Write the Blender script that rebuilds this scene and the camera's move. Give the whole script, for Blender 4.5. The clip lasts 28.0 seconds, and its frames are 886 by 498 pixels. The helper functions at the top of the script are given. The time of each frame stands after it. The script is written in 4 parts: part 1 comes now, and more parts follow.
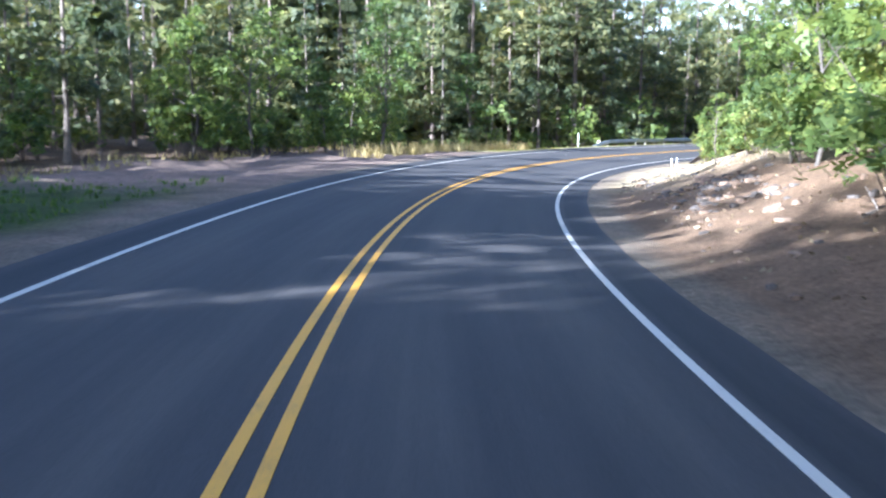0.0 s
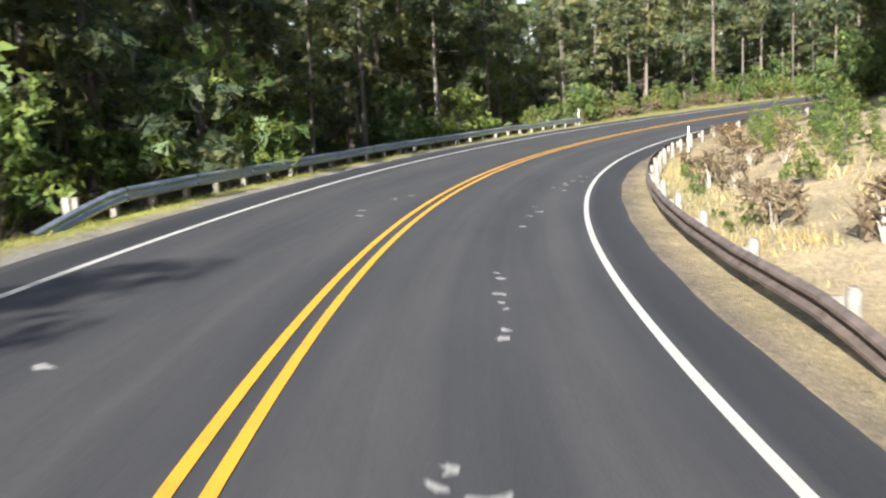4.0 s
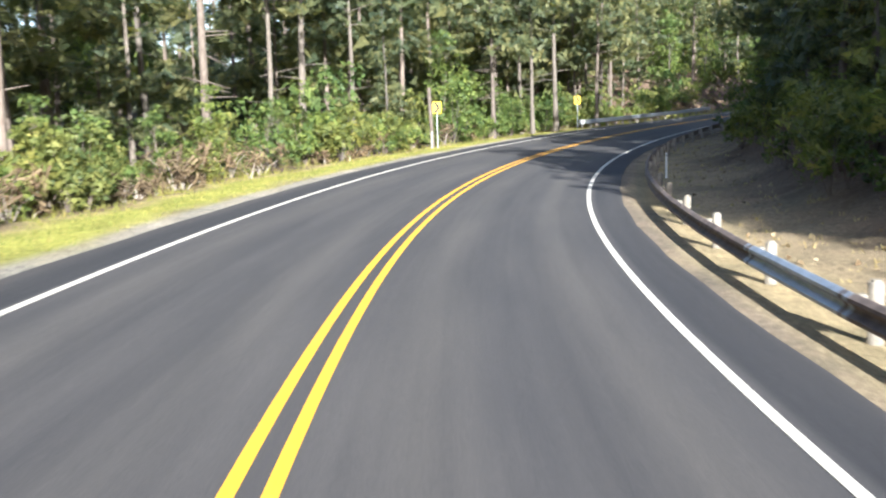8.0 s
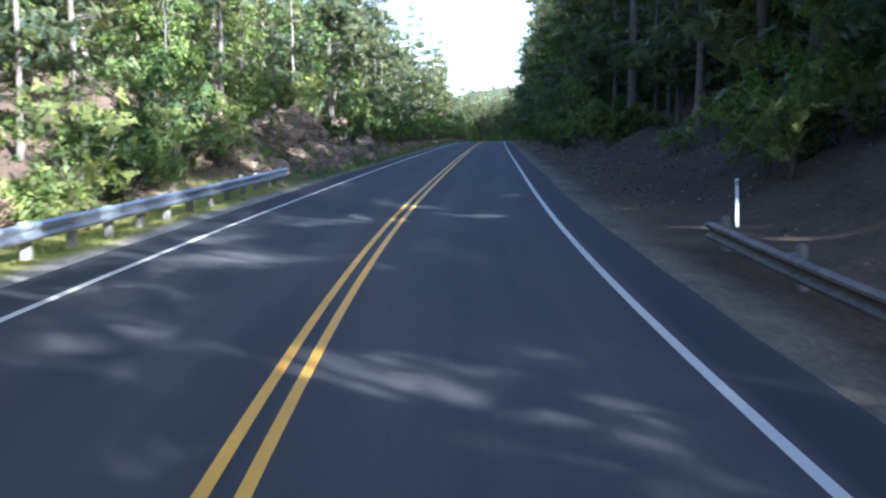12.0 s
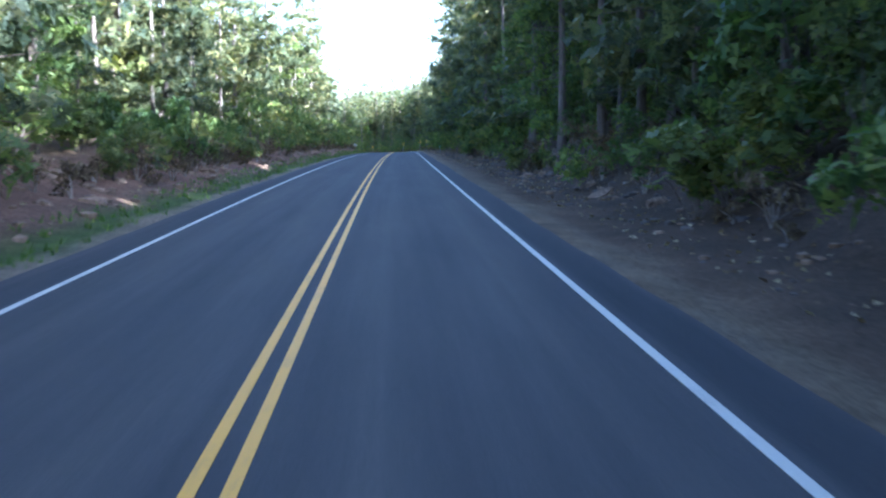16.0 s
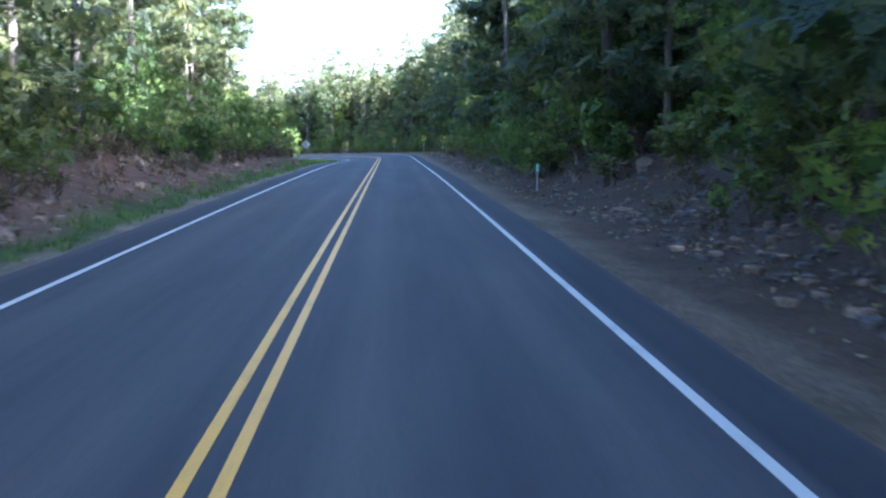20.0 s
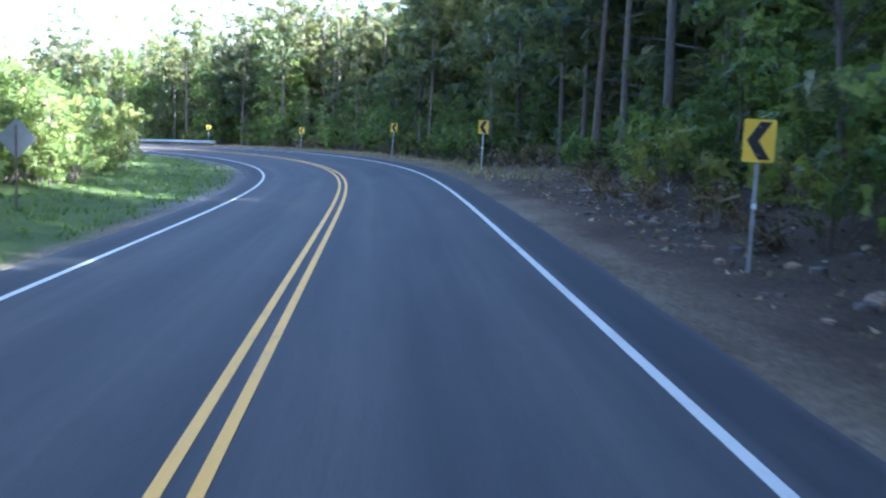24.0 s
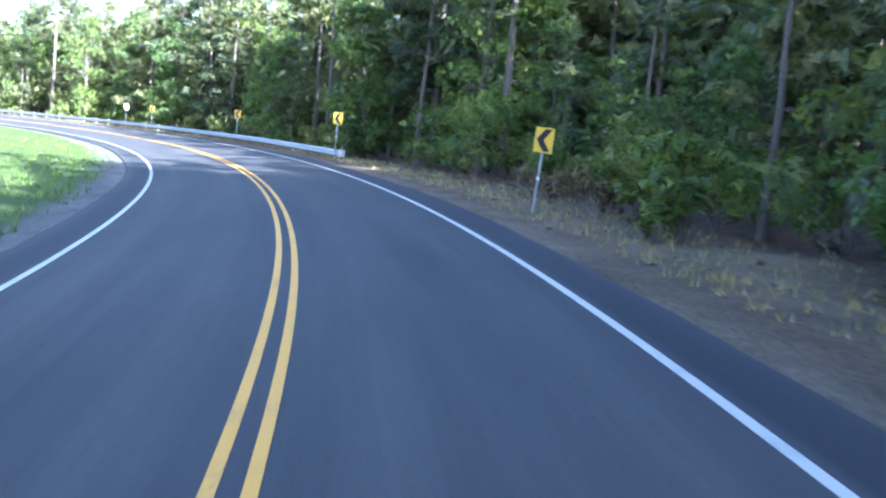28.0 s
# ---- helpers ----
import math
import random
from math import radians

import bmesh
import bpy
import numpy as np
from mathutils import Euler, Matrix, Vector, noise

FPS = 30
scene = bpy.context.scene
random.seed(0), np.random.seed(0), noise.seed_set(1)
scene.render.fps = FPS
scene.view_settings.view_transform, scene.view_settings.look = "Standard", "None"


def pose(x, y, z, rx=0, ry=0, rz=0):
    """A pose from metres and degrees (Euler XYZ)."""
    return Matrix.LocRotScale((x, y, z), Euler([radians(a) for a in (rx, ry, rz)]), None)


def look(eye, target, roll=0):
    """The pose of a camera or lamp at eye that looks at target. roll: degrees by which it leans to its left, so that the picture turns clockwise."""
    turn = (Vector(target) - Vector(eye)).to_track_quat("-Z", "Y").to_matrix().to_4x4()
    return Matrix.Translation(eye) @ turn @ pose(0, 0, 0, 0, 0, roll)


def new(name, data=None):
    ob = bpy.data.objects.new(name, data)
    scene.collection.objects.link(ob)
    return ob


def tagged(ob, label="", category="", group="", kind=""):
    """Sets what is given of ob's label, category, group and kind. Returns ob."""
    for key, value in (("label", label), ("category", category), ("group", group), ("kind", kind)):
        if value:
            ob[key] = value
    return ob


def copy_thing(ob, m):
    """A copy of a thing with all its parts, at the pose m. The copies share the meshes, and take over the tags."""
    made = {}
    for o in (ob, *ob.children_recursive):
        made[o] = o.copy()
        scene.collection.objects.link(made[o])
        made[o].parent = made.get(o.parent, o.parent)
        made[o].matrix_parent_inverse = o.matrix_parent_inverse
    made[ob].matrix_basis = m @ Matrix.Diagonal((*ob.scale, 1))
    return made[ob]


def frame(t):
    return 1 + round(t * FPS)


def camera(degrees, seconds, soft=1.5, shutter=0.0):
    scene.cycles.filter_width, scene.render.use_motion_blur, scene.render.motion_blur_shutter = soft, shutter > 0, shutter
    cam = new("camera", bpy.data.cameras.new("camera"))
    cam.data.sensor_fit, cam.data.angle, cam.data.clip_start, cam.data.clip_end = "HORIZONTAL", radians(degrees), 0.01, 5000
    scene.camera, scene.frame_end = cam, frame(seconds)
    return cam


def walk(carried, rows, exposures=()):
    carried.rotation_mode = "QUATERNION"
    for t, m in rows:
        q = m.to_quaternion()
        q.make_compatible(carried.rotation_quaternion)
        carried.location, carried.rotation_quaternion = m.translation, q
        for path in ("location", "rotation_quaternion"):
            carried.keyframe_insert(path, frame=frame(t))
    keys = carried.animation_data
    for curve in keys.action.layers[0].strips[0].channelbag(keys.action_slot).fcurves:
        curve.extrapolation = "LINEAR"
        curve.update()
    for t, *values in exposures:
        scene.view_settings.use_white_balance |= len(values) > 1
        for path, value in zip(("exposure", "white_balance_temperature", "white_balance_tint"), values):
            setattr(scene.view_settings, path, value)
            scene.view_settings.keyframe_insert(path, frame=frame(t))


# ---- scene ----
# ---------------- camera ----------------
cam = camera(48.1, 28.0, soft=2.2, shutter=0.2)
ROWS = [
    (0.0, 0.94, 0.04, 2.073, 81.64, -0.26, -3.30),
    (0.5, 1.20, 8.74, 1.888, 81.58, 0.38, -5.56),
    (1.0, 1.84, 17.37, 1.696, 81.40, 0.56, -8.42),
    (1.5, 2.96, 25.86, 1.497, 81.54, 1.78, -11.64),
    (2.0, 4.54, 34.22, 1.295, 81.39, 2.56, -15.35),
    (2.5, 6.77, 42.37, 1.079, 81.26, 3.45, -19.40),
    (3.0, 9.47, 50.31, 0.869, 81.32, 4.15, -23.26),
    (3.5, 12.56, 58.03, 0.676, 81.35, 3.56, -26.74),
    (4.0, 16.08, 65.51, 0.498, 81.29, 2.86, -30.32),
    (4.5, 20.09, 72.73, 0.330, 81.38, 2.41, -34.94),
    (5.0, 24.64, 79.67, 0.172, 81.47, 2.44, -38.47),
    (5.5, 29.67, 86.32, 0.048, 81.63, 2.40, -42.10),
    (6.0, 35.20, 92.63, -0.044, 81.78, 2.34, -45.90),
    (6.5, 41.22, 98.57, -0.101, 81.94, 2.29, -49.80),
    (7.0, 47.60, 104.25, -0.114, 82.64, 1.61, -54.23),
    (7.5, 54.52, 109.41, -0.100, 82.59, 1.90, -58.26),
    (8.0, 61.86, 114.15, -0.059, 83.03, 1.80, -62.13),
    (8.5, 69.60, 118.39, 0.008, 83.28, 1.88, -66.05),
    (9.0, 77.60, 122.24, 0.107, 83.48, 1.06, -69.92),
    (9.5, 85.94, 125.41, 0.227, 83.60, 1.23, -73.62),
    (10.0, 94.48, 128.19, 0.392, 83.84, 0.94, -76.94),
    (10.5, 103.27, 130.42, 0.597, 83.88, 1.14, -80.32),
    (11.0, 112.35, 132.09, 0.844, 84.13, 0.71, -84.21),
    (11.5, 121.72, 133.06, 1.132, 84.73, 1.08, -87.93),
    (12.0, 131.36, 133.51, 1.450, 84.82, 1.05, -90.91),
    (12.5, 141.25, 133.60, 1.780, 84.78, 0.55, -93.64),
    (13.0, 151.37, 133.31, 2.115, 84.78, -0.01, -95.09),
    (13.5, 161.69, 132.77, 2.453, 84.86, 0.00, -96.08),
    (14.0, 172.53, 132.04, 2.798, 84.91, 0.16, -96.45),
    (14.5, 183.86, 131.26, 3.147, 84.95, 0.37, -96.56),
    (15.0, 195.55, 130.45, 3.496, 84.98, 0.58, -96.64),
    (15.5, 207.48, 129.61, 3.843, 85.05, 0.79, -96.80),
    (16.0, 219.63, 128.78, 4.193, 84.87, 0.62, -96.94),
    (16.5, 231.86, 127.94, 4.546, 84.80, 0.66, -97.07),
    (17.0, 244.15, 127.08, 4.899, 84.72, 0.84, -97.28),
    (17.5, 256.46, 126.19, 5.237, 84.90, 0.48, -97.38),
    (18.0, 268.73, 125.27, 5.557, 84.75, 0.30, -97.33),
    (18.5, 280.92, 124.40, 5.856, 84.58, 0.10, -97.29),
    (19.0, 292.98, 123.47, 6.133, 84.50, -0.05, -97.46),
    (19.5, 304.84, 122.47, 6.391, 84.36, 0.18, -97.88),
    (20.0, 316.51, 121.47, 6.629, 84.37, 0.06, -97.68),
    (20.5, 328.00, 120.46, 6.847, 84.15, -0.00, -97.63),
    (21.0, 339.45, 119.59, 7.045, 83.96, -0.06, -97.45),
    (21.5, 350.82, 118.66, 7.225, 83.95, -0.12, -97.68),
    (22.0, 362.01, 117.76, 7.383, 83.86, -0.44, -97.75),
    (22.5, 373.01, 116.87, 7.518, 83.75, -0.77, -97.80),
    (23.0, 383.69, 116.02, 7.630, 83.66, -1.13, -97.80),
    (23.5, 393.90, 115.23, 7.722, 83.58, -1.69, -97.79),
    (24.0, 403.63, 114.37, 7.804, 83.58, -1.95, -98.01),
    (24.5, 413.18, 113.62, 7.880, 83.84, -2.78, -97.98),
    (25.0, 422.54, 112.86, 7.950, 83.92, -4.09, -97.78),
    (25.5, 431.71, 112.36, 7.994, 83.74, -5.04, -97.13),
    (26.0, 440.71, 111.98, 8.017, 83.60, -5.88, -95.27),
    (26.5, 449.52, 111.80, 8.028, 83.23, -5.67, -93.05),
    (27.0, 458.21, 112.03, 8.029, 83.30, -5.35, -90.24),
    (27.5, 466.81, 112.78, 8.017, 83.06, -5.50, -86.76),
    (28.0, 475.31, 114.07, 7.994, 83.12, -5.65, -83.32),
]

EXPOSURES = [(0.0, 2.75, 4650, 14), (1.0, 2.8, 5000, 13), (2.0, 2.25, 5250, 11), (3.0, 2.05, 5500, 10), (4.0, 1.75, 5450, 10), (7.0, 1.75, 5350, 10), (8.0, 2.15, 5300, 10), (9.0, 2.15, 5250, 10), (10.0, 2.05, 5050, 10), (11.0, 2.4, 4900, 11), (12.0, 2.75, 4650, 12), (13.0, 3.3, 4450, 12), (17.0, 3.6, 4500, 13), (21.0, 3.65, 4550, 13), (24.0, 3.65, 4650, 13), (28.0, 3.6, 4550, 13)]
walk(cam, [(r[0], pose(*r[1:])) for r in ROWS], EXPOSURES)

# ---------------- sun and sky ----------------
SUN_BEARING, SUN_HEIGHT = radians(228.6), radians(22)
to_sun = Vector((math.sin(SUN_BEARING) * math.cos(SUN_HEIGHT), math.cos(SUN_BEARING) * math.cos(SUN_HEIGHT), math.sin(SUN_HEIGHT)))
sun_data = bpy.data.lights.new("sun", "SUN")
sun_data.energy, sun_data.angle, sun_data.color = 5.0, radians(0.5), (1.0, 0.92, 0.76)
sun = new("sun", sun_data)
sun.matrix_world = look(to_sun * 200, (0, 0, 0))
world = bpy.data.worlds.new("world")
scene.world = world
world.use_nodes = True
sky = world.node_tree.nodes.new("ShaderNodeTexSky")
sky.sky_type, sky.sun_disc = "NISHITA", False
sky.sun_elevation, sky.sun_rotation = SUN_HEIGHT, SUN_BEARING
sky.air_density, sky.dust_density = 1.0, 2.0
back = world.node_tree.nodes["Background"]
back.inputs["Strength"].default_value = 0.062
tree = world.node_tree
# pale haze that thickens towards the horizon
ways = tree.nodes.new("ShaderNodeTexCoord")
split_way = tree.nodes.new("ShaderNodeSeparateXYZ")
tree.links.new(ways.outputs["Generated"], split_way.inputs[0])
low = tree.nodes.new("ShaderNodeMath")
low.operation, low.use_clamp = "SUBTRACT", True
low.inputs[0].default_value = 1.0
tree.links.new(split_way.outputs[2], low.inputs[1])
thick = tree.nodes.new("ShaderNodeMath")
thick.operation = "POWER"
tree.links.new(low.outputs[0], thick.inputs[0])
thick.inputs[1].default_value = 5.0
haze = tree.nodes.new("ShaderNodeMix")
haze.data_type, haze.blend_type = "RGBA", "ADD"
tree.links.new(thick.outputs[0], haze.inputs[0])
tree.links.new(sky.outputs[0], haze.inputs[6])
haze.inputs[7].default_value = (4.6, 3.8, 2.5, 1)
tree.links.new(haze.outputs[2], back.inputs["Color"])


# ---------------- materials ----------------
class Nodes:
    """A node material under construction."""

    def __init__(self, name, rough=0.8, metal=0.0, spec=0.3):
        self.mat = bpy.data.materials.new(name)
        self.mat.use_nodes = True
        self.tree = self.mat.node_tree
        self.bsdf = self.tree.nodes["Principled BSDF"]
        self.bsdf.inputs["Roughness"].default_value = rough
        self.bsdf.inputs["Metallic"].default_value = metal
        self.bsdf.inputs["Specular IOR Level"].default_value = spec

    def add(self, kind, **inputs):
        node = self.tree.nodes.new("ShaderNode" + kind)
        for key, value in inputs.items():
            self.put(value, node.inputs[key.replace("_", " ")])
        return node

    def put(self, value, socket):
        if isinstance(value, bpy.types.NodeSocket):
            self.tree.links.new(value, socket)
        else:
            socket.default_value = value

    def coords(self, which="Object"):
        return self.tree.nodes.new("ShaderNodeTexCoord").outputs[which]

    def world_place(self):
        return self.tree.nodes.new("ShaderNodeNewGeometry").outputs["Position"]

    def noise(self, vector, scale, detail=4.0, rough=0.6):
        return self.add("TexNoise", Vector=vector, Scale=scale, Detail=detail, Roughness=rough).outputs["Fac"]

    def ramp(self, fac, stops):
        node = self.tree.nodes.new("ShaderNodeValToRGB")
        self.tree.links.new(fac, node.inputs[0])
        items = node.color_ramp.elements
        while len(items) < len(stops):
            items.new(0.5)
        for item, (place, colour) in zip(items, stops):
            item.position = place
            item.color = (*colour, 1) if len(colour) == 3 else colour
        return node.outputs["Color"]

    def mix(self, fac, a, b, mode="MIX"):
        node = self.tree.nodes.new("ShaderNodeMix")
        node.data_type, node.blend_type = "RGBA", mode
        for value, socket in ((fac, node.inputs[0]), (a, node.inputs[6]), (b, node.inputs[7])):
            if isinstance(value, tuple) and len(value) == 3:
                value = (*value, 1)
            self.put(value, socket)
        return node.outputs[2]

    def math(self, op, a, b=0.0):
        node = self.tree.nodes.new("ShaderNodeMath")
        node.operation = op
        self.put(a, node.inputs[0])
        self.put(b, node.inputs[1])
        return node.outputs[0]

    def bump(self, height, strength=0.4, distance=0.02):
        node = self.add("Bump", Strength=strength, Distance=distance, Height=height)
        self.tree.links.new(node.outputs[0], self.bsdf.inputs["Normal"])

    def colour(self, value):
        self.put(value if isinstance(value, bpy.types.NodeSocket) else (*value, 1), self.bsdf.inputs["Base Color"])
        return self


def leaf_material(name, dark, light, warm, through_light=0.35, rough=0.55, gaps=0.0, fine=11.0):
    """Foliage: each leaf or spray with a tone of its own, and light that passes through it."""
    n = Nodes(name, rough, 0, 0.25)
    island = n.tree.nodes.new("ShaderNodeNewGeometry").outputs["Random Per Island"]
    tone = n.ramp(island, [(0.0, dark), (0.55, light), (1.0, warm)])
    thing = n.tree.nodes.new("ShaderNodeObjectInfo").outputs["Random"]
    shade = n.ramp(thing, [(0.0, (0.75, 0.8, 0.8)), (1.0, (1.2, 1.15, 1.0))])
    patch = n.ramp(n.noise(n.world_place(), 0.12, 2), [(0.3, (0.7, 0.78, 0.8)), (0.7, (1.25, 1.15, 0.95))])
    tone = n.mix(1.0, n.mix(1.0, tone, shade, "MULTIPLY"), patch, "MULTIPLY")
    n.colour(tone)
    glow = n.add("BsdfTranslucent", Color=n.mix(1.0, tone, (1.5, 1.6, 0.7), "MULTIPLY"))
    both = n.add("MixShader", Fac=through_light)
    n.tree.links.new(n.bsdf.outputs[0], both.inputs[1])
    n.tree.links.new(glow.outputs[0], both.inputs[2])
    last = both.outputs[0]
    if gaps:
        # each spray is broken into small leaves or needles with gaps between them
        holes = n.math("GREATER_THAN", n.noise(n.coords(), fine, 1.0, 0.5), gaps)
        cut = n.add("MixShader", Fac=holes)
        clear = n.tree.nodes.new("ShaderNodeBsdfTransparent")
        n.tree.links.new(clear.outputs[0], cut.inputs[1])
        n.tree.links.new(last, cut.inputs[2])
        last = cut.outputs[0]
    n.tree.links.new(last, n.tree.nodes["Material Output"].inputs["Surface"])
    return n.mat


def bark_material(name, dark, light):
    n = Nodes(name, 0.9, 0, 0.15)
    place = n.add("Mapping", Vector=n.coords(), Scale=(6, 6, 1.2)).outputs[0]
    rough_bark = n.noise(place, 3.0, 6, 0.7)
    tone = n.ramp(rough_bark, [(0.3, dark), (0.7, light)])
    thing = n.tree.nodes.new("ShaderNodeObjectInfo").outputs["Random"]
    n.colour(n.mix(1.0, tone, n.ramp(thing, [(0.0, (0.75, 0.75, 0.75)), (1.0, (1.25, 1.2, 1.15))]), "MULTIPLY"))
    n.bump(rough_bark, 0.8, 0.03)
    return n.mat


def plain_material(name, base, rough=0.6, metal=0.0, vary=0.15, scale=8.0, spec=0.4, bump=0.1):
    n = Nodes(name, rough, metal, spec)
    spots = n.noise(n.coords(), scale, 5, 0.65)
    low = tuple(c * (1 - vary * 1.5) for c in base)
    high = tuple(min(1, c * (1 + vary)) for c in base)
    n.colour(n.ramp(spots, [(0.3, low), (0.7, high)]))
    if bump:
        n.bump(spots, bump, 0.01)
    return n.mat


def asphalt_material():
    n = Nodes("asphalt", 0.85, 0, 0.25)
    uv = n.tree.nodes.new("ShaderNodeUVMap").outputs[0]
    split = n.add("SeparateXYZ", Vector=uv)
    across = split.outputs[0]
    place = n.world_place()
    grit = n.noise(place, 60, 3, 0.7)
    blotch = n.noise(n.add("Mapping", Vector=uv, Scale=(1.0, 0.12, 1)).outputs[0], 0.9, 5, 0.6)
    base = n.ramp(grit, [(0.25, (0.040, 0.038, 0.037)), (0.75, (0.093, 0.084, 0.079))])
    # wheel tracks run paler, the strip between them and the shoulders darker
    lane = n.math("ABSOLUTE", n.math("SUBTRACT", n.math("ABSOLUTE", across), 1.85))
    track = n.math("ABSOLUTE", n.math("SUBTRACT", lane, 0.9))
    worn = n.ramp(track, [(0.0, (1.18, 1.16, 1.13)), (0.55, (0.95, 0.95, 0.97))])
    outer = n.ramp(n.math("DIVIDE", n.math("ABSOLUTE", across), 5.0), [(0.735, (1, 1, 1)), (0.755, (0.62, 0.64, 0.68)), (0.86, (0.72, 0.73, 0.75)), (0.885, (1.0, 0.98, 0.95))])
    tone = n.mix(1.0, n.mix(1.0, base, worn, "MULTIPLY"), outer, "MULTIPLY")
    tone = n.mix(1.0, tone, n.ramp(blotch, [(0.3, (0.82, 0.83, 0.85)), (0.7, (1.18, 1.16, 1.12))]), "MULTIPLY")
    streak = n.noise(n.add("Mapping", Vector=uv, Scale=(2.2, 0.03, 1)).outputs[0], 1.3, 4, 0.65)
    tone = n.mix(1.0, tone, n.ramp(streak, [(0.32, (0.87, 0.87, 0.88)), (0.68, (1.10, 1.09, 1.08))]), "MULTIPLY")
    n.colour(tone)
    n.bump(grit, 0.35, 0.006)
    return n.mat


def paint_material(name, base, worn):
    n = Nodes(name, 0.6, 0, 0.35)
    place = n.world_place()
    chips = n.noise(place, 25, 5, 0.75)
    wear = n.noise(place, 1.3, 3, 0.5)
    n.colour(n.mix(n.ramp(n.math("ADD", n.math("MULTIPLY", chips, 0.6), n.math("MULTIPLY", wear, 0.4)), [(0.52, (0, 0, 0)), (0.68, (0.55, 0.55, 0.55))]), base, worn))
    n.bump(chips, 0.2, 0.003)
    return n.mat


def ground_material():
    """Soil, litter, sand and turf by the colours laid on the sheet, broken up by grain at two scales."""
    n = Nodes("earth", 0.95, 0, 0.1)
    place = n.world_place()
    paint = n.tree.nodes.new("ShaderNodeVertexColor")
    paint.layer_name = "cover"
    fine = n.noise(place, 9, 8, 0.78)
    crumbs = n.add("TexVoronoi", Vector=place, Scale=24.0).outputs["Distance"]
    wide = n.noise(place, 0.7, 4, 0.6)
    tone = n.mix(1.0, paint.outputs[0], n.ramp(fine, [(0.28, (0.45, 0.43, 0.42)), (0.72, (1.5, 1.45, 1.4))]), "MULTIPLY")
    tone = n.mix(1.0, tone, n.ramp(wide, [(0.3, (0.72, 0.74, 0.74)), (0.7, (1.25, 1.22, 1.18))]), "MULTIPLY")
    tone = n.mix(1.0, tone, n.ramp(crumbs, [(0.1, (1.2, 1.18, 1.15)), (0.6, (0.8, 0.8, 0.8))]), "MULTIPLY")
    n.colour(tone)
    n.bump(n.math("ADD", fine, n.math("MULTIPLY", crumbs, 0.4)), 0.8, 0.07)
    return n.mat


M_ASPHALT = asphalt_material()
M_WHITE = paint_material("white_road_paint", (0.60, 0.54, 0.45), (0.15, 0.15, 0.15))
M_YELLOW = paint_material("yellow_road_paint", (0.78, 0.385, 0.02), (0.18, 0.12, 0.05))
M_GROUND = ground_material()
M_PINE = leaf_material("pine_needles", (0.046, 0.064, 0.046), (0.108, 0.122, 0.064), (0.195, 0.182, 0.085), gaps=0.45, fine=16.0)
M_LEAF = leaf_material("broad_leaves", (0.054, 0.084, 0.034), (0.125, 0.170, 0.052), (0.205, 0.235, 0.066), 0.38, gaps=0.47, fine=11.0)
M_SHRUB = leaf_material("shrub_leaves", (0.060, 0.082, 0.034), (0.140, 0.160, 0.052), (0.225, 0.220, 0.074), 0.36, gaps=0.47, fine=13.0)
M_GRASS = leaf_material("grass_blades", (0.11, 0.13, 0.035), (0.20, 0.20, 0.055), (0.34, 0.28, 0.11), 0.35, 0.7)
M_BARK = bark_material("pine_bark", (0.07, 0.052, 0.042), (0.21, 0.175, 0.145))
M_BARK_PALE = bark_material("pale_bark", (0.08, 0.065, 0.052), (0.19, 0.165, 0.138))
M_ROCK = plain_material("sandstone", (0.250, 0.172, 0.115), 0.9, 0, 0.5, 3.0, 0.2, 0.6)
M_STONE = plain_material("grey_stone", (0.135, 0.112, 0.094), 0.9, 0, 0.35, 4.0, 0.2, 0.4)
M_STEEL = plain_material("galvanised_steel", (0.45, 0.46, 0.47), 0.45, 0.75, 0.2, 5.0, 0.5, 0.1)
M_RUSTY = plain_material("weathered_steel", (0.20, 0.15, 0.12), 0.7, 0.4, 0.35, 4.0, 0.4, 0.15)
M_POST = plain_material("grey_timber", (0.28, 0.25, 0.21), 0.85, 0, 0.25, 7.0, 0.2, 0.4)
M_SIGN = plain_material("sign_yellow", (0.78, 0.50, 0.03), 0.4, 0, 0.05, 3.0, 0.5, 0)
M_BLACK = plain_material("sign_black", (0.02, 0.02, 0.02), 0.5, 0, 0.1, 3.0, 0.4, 0)
M_ALU = plain_material("bare_aluminium", (0.40, 0.41, 0.42), 0.4, 0.7, 0.12, 3.0, 0.5, 0)
M_PLASTIC = plain_material("white_plastic", (0.75, 0.75, 0.72), 0.5, 0, 0.08, 5.0, 0.4, 0)
M_GREEN = plain_material("sign_green", (0.02, 0.20, 0.09), 0.45, 0, 0.05, 3.0, 0.5, 0)
M_LITTER = leaf_material("dead_leaves", (0.10, 0.065, 0.04), (0.24, 0.17, 0.11), (0.45, 0.37, 0.28), 0.15, 0.8)
M_DEADWOOD = plain_material("dead_wood", (0.33, 0.28, 0.23), 0.9, 0, 0.3, 5.0, 0.2, 0.4)

